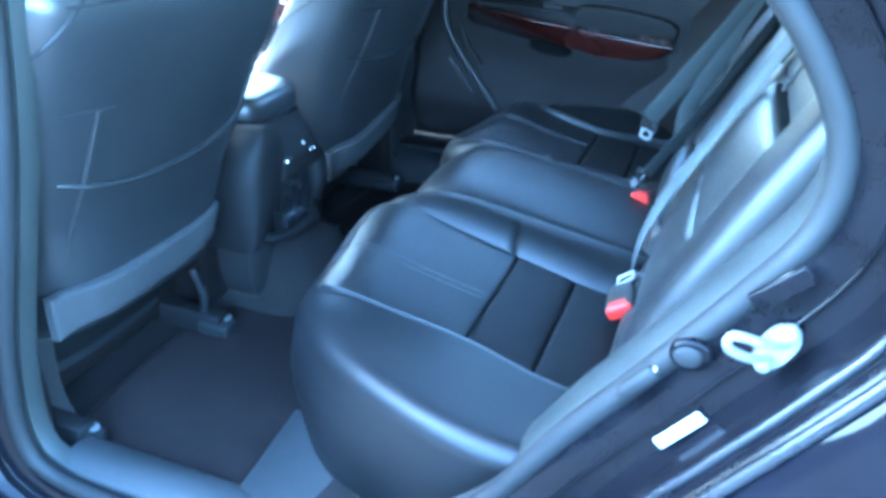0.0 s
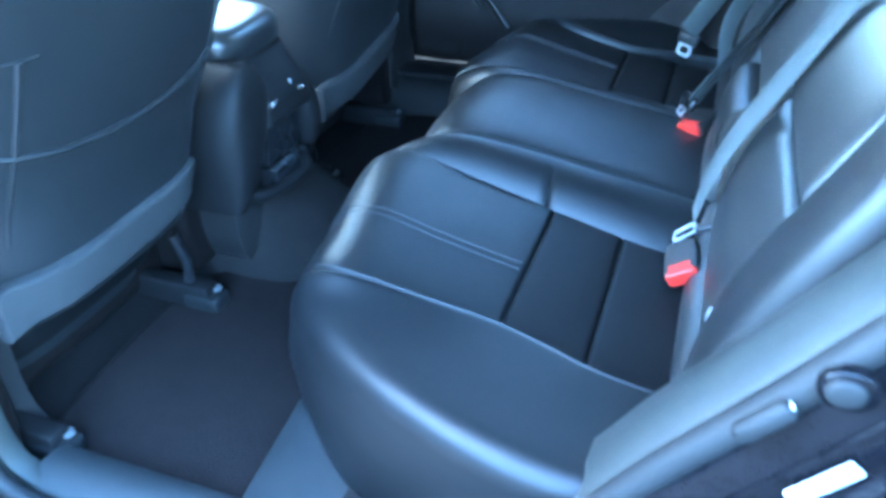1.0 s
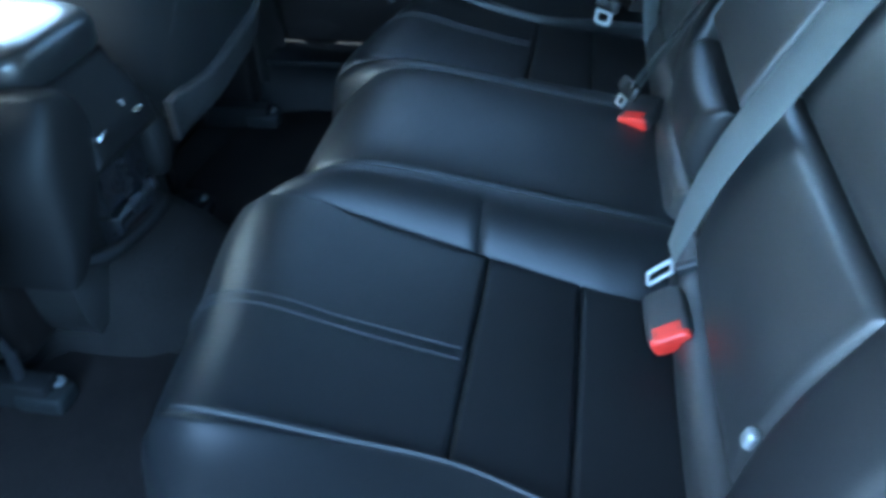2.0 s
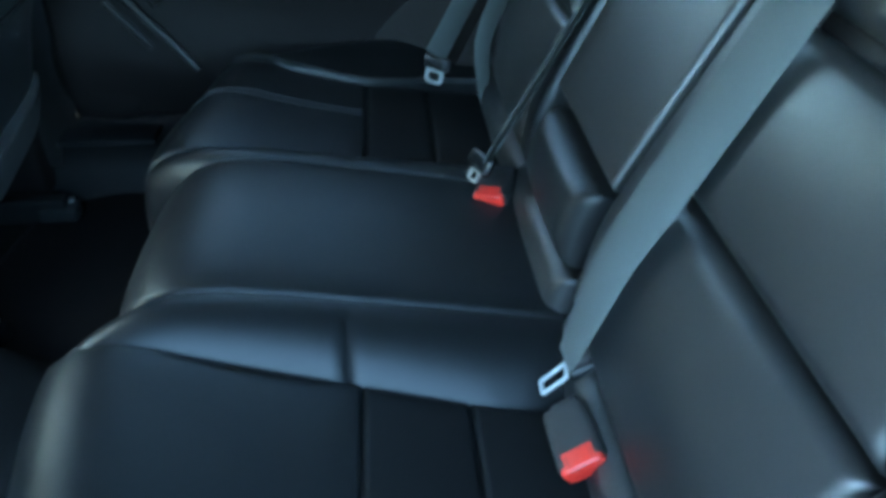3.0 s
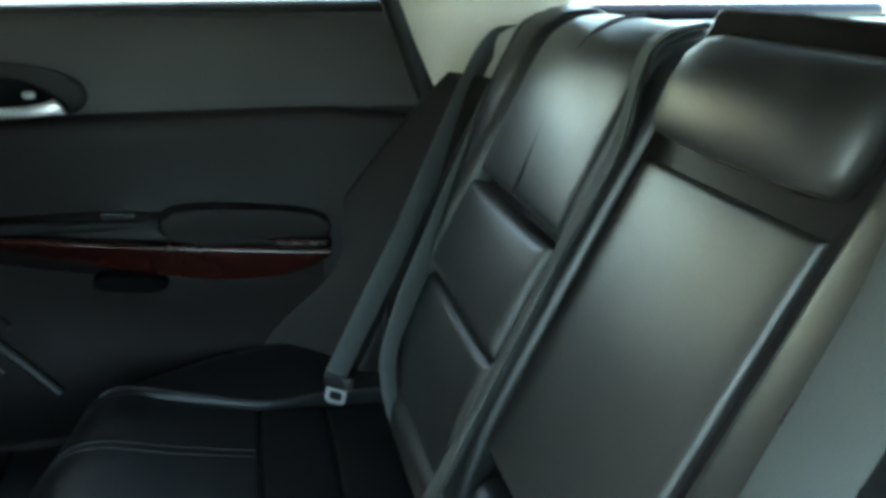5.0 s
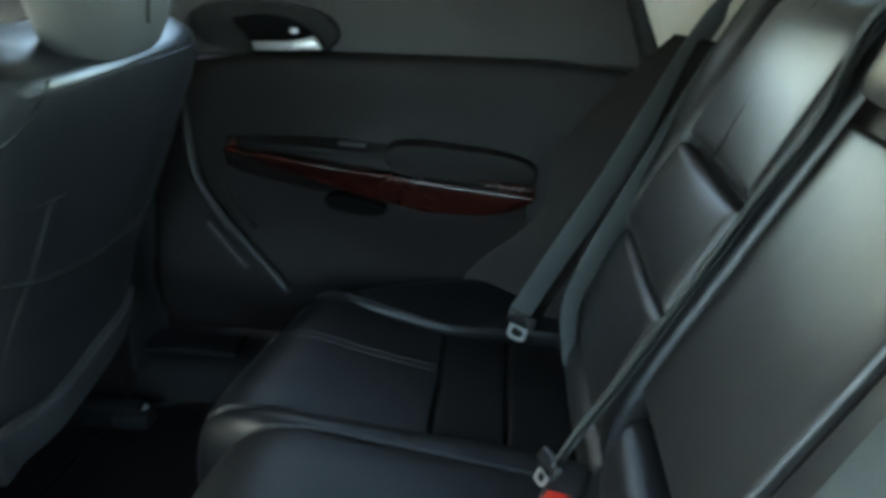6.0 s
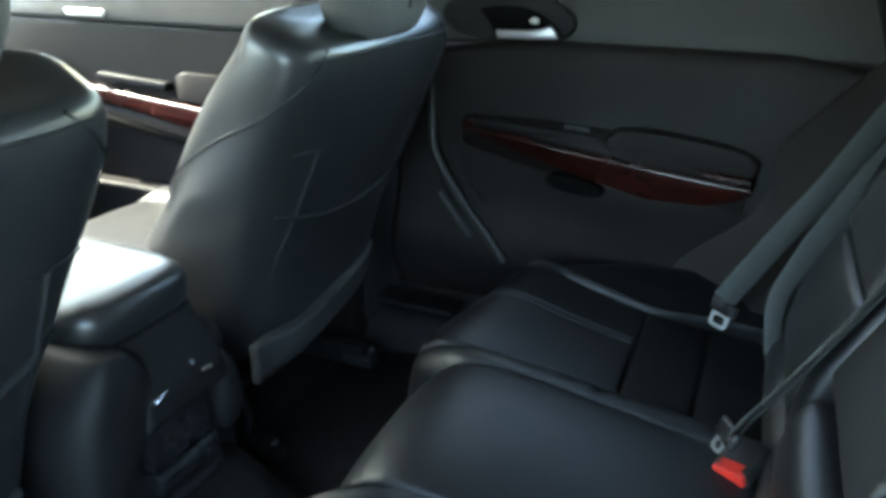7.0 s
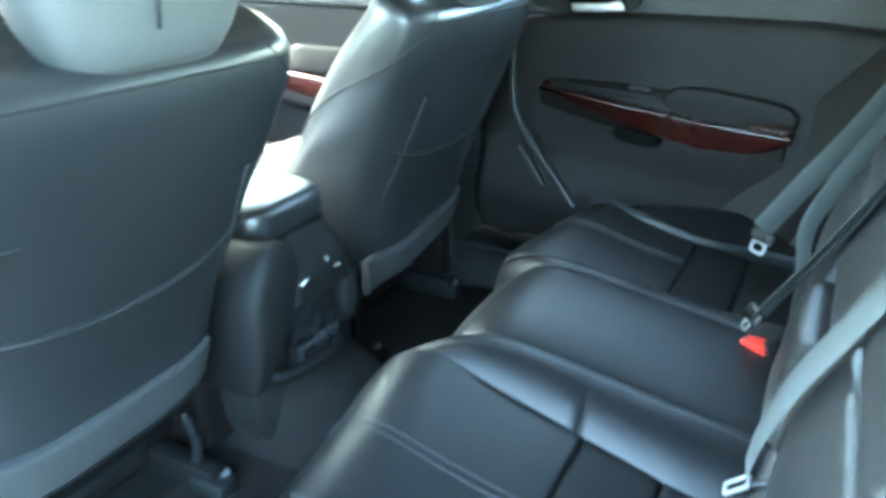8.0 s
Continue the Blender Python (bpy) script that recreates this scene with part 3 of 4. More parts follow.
part("armrest", rbox((-1.36, 0.735, 0.765), (0.74, 0.04, 0.06), 0.018, (0, 5, 0)), VINYL, front_door)
part("top_pad", loft([[(x, y, z) for x, y in oval(-1.3, 0.735, 0.12 * k, 0.02 * k, 24, 2.8)] for z, k in ((0.85, 1.0), (0.905, 1.0), (0.915, 0.85))]), VINYL, front_door, "black padded armrest top")
part("switch_panel", rbox((-1.55, 0.728, 0.885), (0.22, 0.03, 0.02), 0.006, (0, 3, 0)), PLASTIC_EAR, front_door)
# Front pull cup, also a solid with its shade painted on.
part("pull_cup", rbox((-1.5, 0.717, 0.765), (0.3, 0.02, 0.018), 0.008, (0, 8, 0)), CUP_SHADE, front_door)
part("lower_pocket", pillow(lambda u, v: np.array((-1.95 + 0.75 * u, 0.70, 0.45 + 0.17 * v)), 0.015, 0.008, 0.04, (10, 6), face=(0, -1, 0.05)), VINYL, front_door)
part("handle", rbox((-1.69, 0.738, 1.04), (0.13, 0.012, 0.018), 0.006), SATIN, front_door, "satin silver door handle")
structure("window_4", Geo().grid(np.array([[(-2.0 + 1.05 * u, 0.77 - 0.09 * v, 1.12 + 0.26 * v * min(1, 0.2 + u)) for v in np.linspace(0, 1, 5)] for u in np.linspace(0, 1, 9)])), WINDOW_GLASS, "clear far front side window", "window").visible_shadow = False

# ---------------------------------------------------------------- rear seat cushion
OUTER = curve([(0.035, 0.592), (-0.12, 0.620), (-0.22, 0.638), (-0.33, 0.662), (-0.41, 0.683), (-0.452, 0.678), (-0.478, 0.65), (-0.487, 0.58), (-0.478, 0.48), (-0.468, 0.38)])
INNER = curve([(0.035, 0.63), (-0.12, 0.655), (-0.22, 0.672), (-0.32, 0.688), (-0.385, 0.692), (-0.424, 0.68), (-0.452, 0.648), (-0.466, 0.6), (-0.468, 0.55), (-0.466, 0.47), (-0.464, 0.38)])


def at_x(prof, x):
    """The parameter of a seat profile where it first reaches x."""
    if prof not in PROFILE_X:
        PROFILE_X[prof] = np.array([prof(t)[0] for t in np.linspace(0, 1, 400)])
    return int(np.argmax(PROFILE_X[prof] <= x)) / 399


PROFILE_X = {}


def across(prof, y0, y1, t0, t1, edge=None):
    """A piece of seat top between two sides (y) and two profile parameters."""
    def fn(u, v):
        t = t0 + (t1 - t0) * u
        x, z = prof(t)
        a = y0(x, t) if callable(y0) else y0
        b = y1(x, t) if callable(y1) else y1
        y = a + (b - a) * v
        if edge:
            x, z = edge(x, y, z)
        return np.array((x, y, z))
    return fn


def nose(x, y, z):
    """The front edge draws back towards the doorway."""
    k = min(1.0, max(0.0, (-0.28 - y) / 0.28))
    out = min(1.0, max(0.0, (y + 0.47) / 0.25))
    return x + (0.02 * k ** 1.5 - 0.026 * out * out * (3 - 2 * out)) * min(1, max(0, (-0.25 - x) / 0.2)), z


def seam_out(x, t):
    """Seam between the seat insert and the outer bolster."""
    return -0.525 - 0.03 * min(1, max(0, (x + 0.21) / 0.2)) - 0.012 * min(1, max(0, (-0.3 - x) / 0.1))


def seam_in(x, t):
    """Seam between the seat insert and the raised middle."""
    return -0.262 + 0.04 * min(1, max(0, (-0.1 - x) / 0.32))


A, B = at_x(OUTER, -0.12), at_x(OUTER, -0.22)
SPLIT = -0.405
pieces = [
    ("rear_insert", across(OUTER, seam_out, seam_in, 0.0, A, nose), "black leather insert at the back of the cushion"),
    ("middle_insert", across(OUTER, seam_out, seam_in, A, B, nose), "black perforated leather cross insert"),
    ("front_insert", across(OUTER, seam_out, seam_in, B, 1.0, nose), "smooth black leather front insert with a stitched middle seam"),
]
S_ = curve([(-0.452, -0.527, 0.672), (-0.405, -0.538, 0.688), (-0.31, -0.532, 0.668), (-0.21, -0.526, 0.645), (-0.1, -0.552, 0.632), (0.0, -0.56, 0.622)])
E_ = curve([(-0.466, -0.535, 0.645), (-0.4, -0.598, 0.658), (-0.33, -0.645, 0.657), (-0.26, -0.68, 0.655), (-0.18, -0.706, 0.652), (-0.105, -0.716, 0.648), (-0.03, -0.712, 0.645)])
B_ = curve([(-0.468, -0.505, 0.38), (-0.428, -0.555, 0.38), (-0.355, -0.61, 0.38), (-0.27, -0.64, 0.38), (-0.17, -0.665, 0.40), (-0.06, -0.655, 0.46)])


def bolster_row(u):
    s, e, b = S_(u), E_(u), B_(u)
    ridge_ = e * 0.5 + s * 0.5 - np.array((0, 0, 0.001))
    near_ = e * 0.84 + s * 0.16 - np.array((0, 0, 0.001))
    e = e * 0.97 + s * 0.03 - np.array((0, 0, 0.004))
    over_ = e * 0.88 + b * 0.12 + np.array((-0.004, -0.007, 0.004))
    side_ = e * 0.55 + b * 0.45 + np.array((-0.012, -0.014, 0.01)) * (1 - 0.3 * u)
    return spline([s, ridge_, near_, e, over_, side_, b], 60)


ROWS_B = np.array([bolster_row(u) for u in np.linspace(0, 1, 60)])


def bolster(u, v):
    i, j = min(u * 59, 58.999), min(v * 59, 58.999)
    a, b = int(i), int(j)
    q = ROWS_B[a : a + 2, b : b + 2]
    q = q[0] * (1 - (i - a)) + q[1] * (i - a)
    return q[0] * (1 - (j - b)) + q[1] * (j - b)


base_out = [(0.05, -0.66), (-0.1, -0.655), (-0.25, -0.62), (-0.36, -0.575), (-0.43, -0.53), (-0.452, -0.45), (-0.455, -0.2), (-0.46, -0.15), (-0.46, 0.08), (-0.455, 0.13), (-0.455, 0.38), (-0.43, 0.46), (-0.36, 0.505), (-0.25, 0.55), (-0.1, 0.585), (0.05, 0.59)]
rear_seat = thing("rear_bench_seat", "black leather rear bench seat with stitched panels and raised middle", "car seat")
cushion = part("cushion", prism(base_out, "z", 0.36, 0.575, 0.01), VINYL, rear_seat, "bench cushion in stitched black leather panels")
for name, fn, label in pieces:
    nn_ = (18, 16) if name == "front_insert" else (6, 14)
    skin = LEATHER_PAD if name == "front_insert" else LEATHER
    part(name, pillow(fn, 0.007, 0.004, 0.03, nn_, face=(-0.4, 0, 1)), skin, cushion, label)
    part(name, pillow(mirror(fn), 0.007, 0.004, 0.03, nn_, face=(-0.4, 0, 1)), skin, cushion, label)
part("side_bolster", pillow(bolster, 0.010, 0.003, 0.03, (40, 44), face=(-0.4, -0.6, 0.5)), LEATHER_PAD, cushion, "smooth rounded leather side bolster")
part("side_bolster", pillow(mirror(bolster), 0.010, 0.003, 0.03, (40, 44), face=(-0.4, 0.6, 0.5)), LEATHER_PAD, cushion, "smooth rounded leather side bolster")
part("middle_pad", pillow(across(INNER, MID - 0.134, MID + 0.134, 0.0, 1.0), 0.01, 0.012, 0.03, (26, 12), face=(-0.4, 0, 1)), LEATHER_PAD, cushion, "smooth raised black leather middle seat")


FOLD = 0.62  # share of the gusset that lies on top of the cushion; the rest turns down over the nose


def gusset(u, v):
    """Sloping side of the raised middle: widest at the back, running out over the nose of the cushion."""
    k = min(1.0, u / FOLD)
    x = -0.012 - 0.402 * k
    a, b = at_x(OUTER, x), at_x(INNER, x)
    if u > FOLD:
        w = (u - FOLD) / (1 - FOLD)
        a, b = a + (0.96 - a) * w, b + (0.96 - b) * w
    (xl, zl), (xh, zh) = OUTER(a), INNER(b)
    y0, y1 = seam_in(xl, 0), MID - 0.137
    xl, zl = nose(xl, y0, zl)
    lift = max(0.0, 1 - max(0.0, u - FOLD) / 0.2)
    zl, zh, xl = zl - 0.004 * lift, zh + 0.008 * lift, xl - 0.007 * (1 - lift)
    bulge = math.sin(math.pi * v) * 0.014 * (1 - 0.35 * k)
    tuck = 0.013 * math.exp(-((x + 0.232) / 0.004) ** 2) * (1 - v) ** 0.8
    return np.array((xl + (xh - xl) * v - bulge * (1 - lift), y0 + (y1 - y0) * v, zl + (zh - zl) * v ** 0.8 + (bulge - tuck) * lift))


for fn in (gusset, mirror(gusset)):
    part("side_gusset", pillow(fn, 0.003, 0.002, 0.02, (84, 10), face=(-0.4, 0, 1)), LEATHER_PAD, cushion, "smooth sloping leather edge of the middle seat")
for side_ in (MID - 0.136, MID + 0.136):
    line = []
    for t in np.linspace(0.06, 0.78, 60):
        x, z = INNER(t)
        d = INNER(t + 0.01) - INNER(t - 0.01)
        nrm = np.array((d[1], -d[0])) / np.linalg.norm(d)
        line.append((x + nrm[0] * 0.008, side_, z + abs(nrm[1]) * 0.008))
    part("seam_piping", tube(line, 0.0016, 6), PIPING, cushion, "fine leather seam along the middle seat")
seam_line = np.array([S_(t) + np.array((0, -0.003, 0.009)) for t in np.linspace(0.04, 0.97, 50)])
part("seam_piping", tube(seam_line, 0.0022, 6), PIPING, cushion, "worn leather piping along the bolster seam")
part("seam_piping", tube(seam_line * np.array((1, -1, 1)) + np.array((0, 2 * MID, 0)), 0.0022, 6), PIPING, cushion, "worn leather piping along the bolster seam")
# Twin rows of thread along the insert's middle seam.
for side_ in (-0.007, 0.007):
    line = []
    for t in np.linspace(B + 0.01, 0.8, 40):
        x, z = OUTER(t)
        y = SPLIT + side_
        x, z = nose(x, y, z)
        d = OUTER(min(1, t + 0.01)) - OUTER(max(0, t - 0.01))
        nrm = np.array((d[1], -d[0])) / np.linalg.norm(d)
        nrm *= -1 if nrm[1] < 0 and t < 0.6 else 1
        nrm = nrm if nrm[0] <= 0 or t < 0.6 else -nrm
        line.append((x + nrm[0] * 0.0112, y, z + nrm[1] * 0.0112))
    part("stitching", tube(line, 0.0007, 5), THREAD, cushion, "fine grey stitching")
    part("stitching", tube([(x, flip(y), z) for x, y, z in line], 0.0007, 5), THREAD, cushion, "fine grey stitching")

# ---------------------------------------------------------------- rear seat backrest
BACK = curve([(-0.035, 0.60), (-0.022, 0.66), (-0.004, 0.75), (0.02, 0.81), (0.07, 0.91), (0.12, 1.01), (0.165, 1.10), (0.185, 1.138), (0.203, 1.166), (0.235, 1.184), (0.285, 1.188)])


BACK_Z = np.array([BACK(t)[1] for t in np.linspace(0, 1, 400)])


def at_z(z):
    return int(np.argmax(BACK_Z >= z)) / 399


def rest(y0, y1, z0, z1, push=0.0, lean=0.0):
    t0, t1 = at_z(z0), at_z(z1) if z1 < 1.18 else 1.0
    def fn(u, v):
        x, z = BACK(t0 + (t1 - t0) * u)
        y = y0 + (y1 - y0) * v
        return np.array((x + 0.022 - push - lean * v, y, z))
    return fn


backrest = part("backrest", Geo().grid(np.array([[(BACK(t)[0] + 0.035, y, BACK(t)[1] - 0.004) for y in (-0.68, MID, 0.61)] for t in np.linspace(0, 0.95, 16)])), VINYL, rear_seat, "seat back in padded black leather panels")
L0, L1 = MID - 0.135, MID - 0.497
P0 = L0 - 0.062  # inner edge of the stitched panels, beside the inner bolster
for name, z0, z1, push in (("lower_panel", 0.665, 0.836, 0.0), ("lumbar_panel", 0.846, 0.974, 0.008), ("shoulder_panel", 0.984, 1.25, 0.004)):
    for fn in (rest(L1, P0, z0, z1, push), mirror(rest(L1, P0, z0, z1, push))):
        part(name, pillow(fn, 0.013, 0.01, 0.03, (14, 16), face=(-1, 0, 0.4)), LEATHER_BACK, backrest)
for fn in (rest(P0 + 0.004, L0 - 0.003, 0.672, 1.25, 0.004), mirror(rest(P0 + 0.004, L0 - 0.003, 0.672, 1.25, 0.004))):
    part("inner_bolster", pillow(fn, 0.012, 0.004, 0.03, (22, 6), face=(-1, 0, 0.4)), LEATHER_BACK, backrest, "narrow smooth leather bolster beside the armrest")
for fn in (rest(L1 - 0.005, -0.645, 0.63, 1.25, 0.0, 0.0), mirror(rest(L1 - 0.005, -0.645, 0.63, 1.25, 0.0, 0.0))):
    part("side_bolster", pillow(fn, 0.02, 0.012, 0.05, (18, 8), face=(-1, 0, 0.4)), LEATHER_SMOOTH, backrest, "smooth leather side bolster")
def side_wing(u, v):
    """Padding that sweeps forwards from the seat back to the far door."""
    z = 0.61 + 0.49 * u
    inner = 0.016 + 0.497 * (z - 0.8) + 0.01
    outer = np.interp(z, (0.61, 0.70, 0.75, 0.86, 0.99, 1.055, 1.1), (-0.27, -0.21, -0.175, -0.095, 0.013, 0.075, 0.125))
    return np.array((inner + (outer - inner) * v ** 1.8, 0.535 + 0.13 * v, z))


part("side_wing", pillow(side_wing, 0.01, 0.003, 0.04, (14, 10), face=(-1, -0.5, 0.4)), VINYL, backrest, "dark padded wing beside the door")
for a, b in ((-0.65, L0), (flip(L0), flip(-0.65))):
    part("bottom_roll", pillow(rest(a, b, 0.602, 0.662, -0.004), 0.02, 0.01, 0.03, (6, 14), face=(-1, 0, 0.4)), LEATHER_BACK, backrest, "padded leather roll at the foot of the seat back")
part("bottom_roll", pillow(rest(L0 + 0.006, flip(L0) - 0.006, 0.602, 0.69, 0.008), 0.02, 0.008, 0.03, (6, 12), face=(-1, 0, 0.4)), LEATHER_BACK, backrest, "padded leather roll at the foot of the seat back")
part("armrest_roll", pillow(rest(L0 + 0.012, 0.045, 0.70, 0.782, 0.012), 0.022, 0.01, 0.03, (6, 12), face=(-1, 0, 0.4)), LEATHER_SMOOTH, backrest, "padded roll below the folded armrest")
part("folding_armrest", pillow(rest(L0 + 0.006, 0.083, 0.792, 1.092, 0.012), 0.007, 0.005, 0.05, (14, 12), face=(-1, 0, 0.4)), LEATHER_BACK, backrest, "smooth black folded centre armrest")
# Upright stitched seams that run up each shoulder panel and over its top.
for y0, y1 in ((0.30, 0.335), (0.15, 0.165)):
    line = []
    for t in np.linspace(at_z(0.99), 0.98, 40):
        x, z = BACK(t)
        k = (t - at_z(0.99)) / (0.98 - at_z(0.99))
        d = BACK(min(1, t + 0.01)) - BACK(t - 0.01)
        nrm = np.array((-d[1], d[0])) / np.linalg.norm(d)
        line.append((x + 0.018 + nrm[0] * 0.0195, y0 + (y1 - y0) * k, z + nrm[1] * 0.0195))
    part("shoulder_seam", tube(line, 0.0028, 6), PIPING, backrest, "upright stitched seam on the shoulder panel")
    part("shoulder_seam", tube([(x, flip(y), z) for x, y, z in line], 0.0028, 6), PIPING, backrest, "upright stitched seam on the shoulder panel")
part("armrest_recess", rbox((0.17, MID, 1.02), (0.06, 0.28, 0.44), 0.01, (0, 26, 0)), VINYL, backrest, "dark recess behind the armrest")
headrest = loft([[(0.215 + dx + x, MID - 0.005 + y, z) for x, y in oval(0, 0, 0.035 * k, 0.125 * w, 32, 3.0)] for z, k, w, dx in ((1.118, 0.5, 0.92, -0.03), (1.124, 0.85, 0.97, -0.03), (1.138, 1.0, 1.0, -0.026), (1.168, 1.05, 1.0, -0.014), (1.19, 0.95, 0.97, -0.004), (1.203, 0.6, 0.9, 0.003), (1.206, 0.3, 0.8, 0.005))])
part("centre_headrest", headrest, LEATHER_BACK, backrest, "low rounded leather centre headrest")
part("anchor_button", rbox((-0.006, -0.528, 0.722), (0.01, 0.012, 0.016), 0.004, (0, 15, 0)), ZINC, backrest, "small silver anchor tab")

# ---------------------------------------------------------------- front seats
SECTIONS = [(0.42, -0.925, -1.0, 0.2, 0.13), (0.46, -0.915, -1.02, 0.21, 0.14), (0.52, -0.87, -1.03, 0.23, 0.16), (0.55, -0.81, -1.03, 0.235, 0.172), (0.57, -0.79, -1.03, 0.24, 0.176), (0.60, -0.782, -1.03, 0.245, 0.18), (0.75, -0.745, -1.03, 0.26, 0.205), (0.88, -0.698, -0.925, 0.268, 0.238), (0.96, -0.668, -0.845, 0.272, 0.258), (1.01, -0.65, -0.792, 0.272, 0.264), (1.035, -0.643, -0.774, 0.273, 0.262), (1.056, -0.64, -0.764, 0.272, 0.26), (1.07, -0.64, -0.757, 0.268, 0.255), (1.08, -0.643, -0.751, 0.261, 0.246), (1.088, -0.65, -0.744, 0.248, 0.23), (1.093, -0.66, -0.738, 0.228, 0.205), (1.096, -0.685, -0.73, 0.15, 0.13)]


EDGE_TOP = 0.935  # height at which the inset back panel ends


def seat_section(z):
    q = np.array(SECTIONS)
    return [np.interp(z, q[:, 0], q[:, k]) for k in range(1, 5)]


def seat_loop(z, n=52, power=3.8):
    xr, xf, bf, br = seat_section(z)
    xc, a = (xr + xf) / 2, (xr - xf) / 2
    out = []
    for k in range(n):
        t = 2 * math.pi * k / n
        c, s = math.cos(t), math.sin(t)
        u = math.copysign(abs(c) ** (2 / power), c)
        w = math.copysign(abs(s) ** (2 / power), s)
        half = bf + (br - bf) * (u + 1) / 2
        tip = 0.47 * min(1.0, max(0.0, (z - 0.85) / 0.16))
        out.append((xc + a * u, half * w, z + tip * a * (1 - u)))
    return out


def rear_x(y, z):
    """Rear face of a front seat at offset y from its middle."""
    xr, xf, bf, br = seat_section(z)
    w = min(0.98, abs(y) / br)
    u = (1 - w ** 3.8) ** (1 / 3.8)
    return (xr + xf) / 2 + (xr - xf) / 2 * u


def front_seat(yc, label, group, drop=0.0, slope=0.0):
    seat = thing("front_seat", label, "car seat", group)
    zs = np.r_[np.linspace(0.42, 0.57, 12), np.linspace(0.585, 1.0, 22), 1.015, 1.028, 1.038, 1.046, 1.053, 1.059, 1.066, 1.073, 1.079, 1.084, 1.088, 1.0915, 1.094, 1.096]
    part("backrest", loft([seat_loop(z) for z in zs]), LEATHER_FRONT, seat, "smooth black leather seat back")
    # Piping where the back cover meets the shell, dipping in the middle.
    line = []
    for y in np.linspace(-0.205, 0.205, 50):
        z = 0.80 + (0.036 if y > 0 else 0.024) * (y / 0.18) ** 2
        line.append((rear_x(y, z) + 0.002, y, z))
    part("back_piping", tube(line, 0.0042, 6), PIPING, seat, "raised leather piping")
    # Side seam running down from the shoulder along each flank.
    for sg in (-1, 1):
        pts = []
        for z, f in ((1.08, 0.06), (1.052, 0.09), (1.027, 0.138), (1.0, 0.22), (0.969, 0.353), (0.92, 0.647), (0.872, 0.86), (0.8, 0.97)):
            xr, xf, bf, br = seat_section(z)
            u = 1 - 2 * f
            half = bf + (br - bf) * (u + 1) / 2
            w = (1 - min(0.999, abs(u)) ** 3.8) ** (1 / 3.8)
            tip = 0.47 * min(1.0, max(0.0, (z - 0.85) / 0.16))
            pts.append(((xr + xf) / 2 + (xr - xf) / 2 * u, sg * (half * w + 0.0005), z + tip * (xr - xf) / 2 * (1 - u)))
        part("side_seam", tube(spline(pts, 40), 0.0026, 6), PIPING, seat, "stitched leather side seam")
    # Upright edges of the inset back panel, each joined to the flank by a short cross seam.
    for sg in (-1, 1):
        edge_ = [(rear_x(sg * w, z) + 0.001, sg * w, z) for z, w in zip(np.linspace(0.605, EDGE_TOP, 30), np.linspace(0.178, 0.174, 30))]
        part("panel_edge", tube(edge_, 0.0038, 8), LEATHER_FRONT, seat, "raised edge of the inset back panel")
        cross = [(rear_x(sg * w, EDGE_TOP + 0.05 * (w - 0.175)) + 0.001, sg * w, EDGE_TOP + 0.05 * (w - 0.175)) for w in np.linspace(0.15, 0.225, 14)]
        part("cross_seam", tube(cross, 0.0014, 6), PIPING, seat, "short stitched cross seam")
    rim = [(rear_x(y, 1.068) + 0.0005, y, 1.069) for y in np.linspace(-0.225, 0.225, 40)]
    part("top_seam", tube(rim, 0.0022, 6), PIPING, seat, "stitched leather top seam")
    part("lower_cover", pillow(lambda u, v: np.array((max(rear_x(-0.2 + 0.36 * v, 0.59 + 0.07 * u), -0.805) + 0.005, -0.215 + 0.378 * v, 0.578 - drop + (0.016 + slope) * v + (0.07 - 0.006 * v) * u)), 0.005, 0.002, 0.012, (6, 18), face=(1, 0, 0)), POCKET, seat, "grey cloth lower back cover")
    part("cushion", loft([[(x, y, z) for x, y in oval(-1.14, 0, 0.27 * k, 0.25 * k, 40, 4.0)] for z, k in ((0.46, 0.9), (0.5, 0.98), (0.6, 1.0), (0.635, 0.98), (0.655, 0.92), (0.662, 0.8))]), LEATHER, seat, "black leather seat cushion")
    for sg in (-1, 1):
        part("cushion_bolster", loft([[(x, sg * 0.2 + y, z) for y, z in oval(0, 0.64, 0.05, 0.045 * k, 20, 2.5)] for x, k in ((-1.39, 0.4), (-1.36, 0.85), (-1.25, 1.0), (-1.05, 1.05), (-0.95, 1.0))]), LEATHER_SMOOTH, seat, "rounded leather cushion bolster")
    hrest = part("headrest", loft([[(-0.672 + dx + x, y + (0.02 if yc < 0 else 0.0), z) for x, y in oval(0, 0, 0.05 * k, 0.145 * w, 40, 3.2)] for z, k, w, dx in ((1.08, 0.5, 0.5, -0.012), (1.083, 0.75, 0.6, -0.01), (1.094, 0.92, 0.69, -0.006), (1.12, 1.02, 0.82, -0.003), (1.165, 1.08, 0.97, 0.0), (1.23, 1.1, 1.0, 0.012), (1.28, 1.0, 0.97, 0.018), (1.305, 0.75, 0.88, 0.02), (1.315, 0.4, 0.7, 0.02))]), LEATHER_HEAD, seat, "rounded grey leather headrest, paler than the seat back")
    part("headrest_seam", tube([(-0.6155 + 0.012 * (z - 1.15) / 0.1, 0.0, z) for z in np.linspace(1.125, 1.28, 12)], 0.0022, 6), PIPING, hrest)
    for y in (-0.07, 0.07):
        part("headrest_post", tube([(-0.69, y, 1.05), (-0.68, y, 1.13)], 0.006), PLASTIC_GLOSS, seat, "dark headrest post")
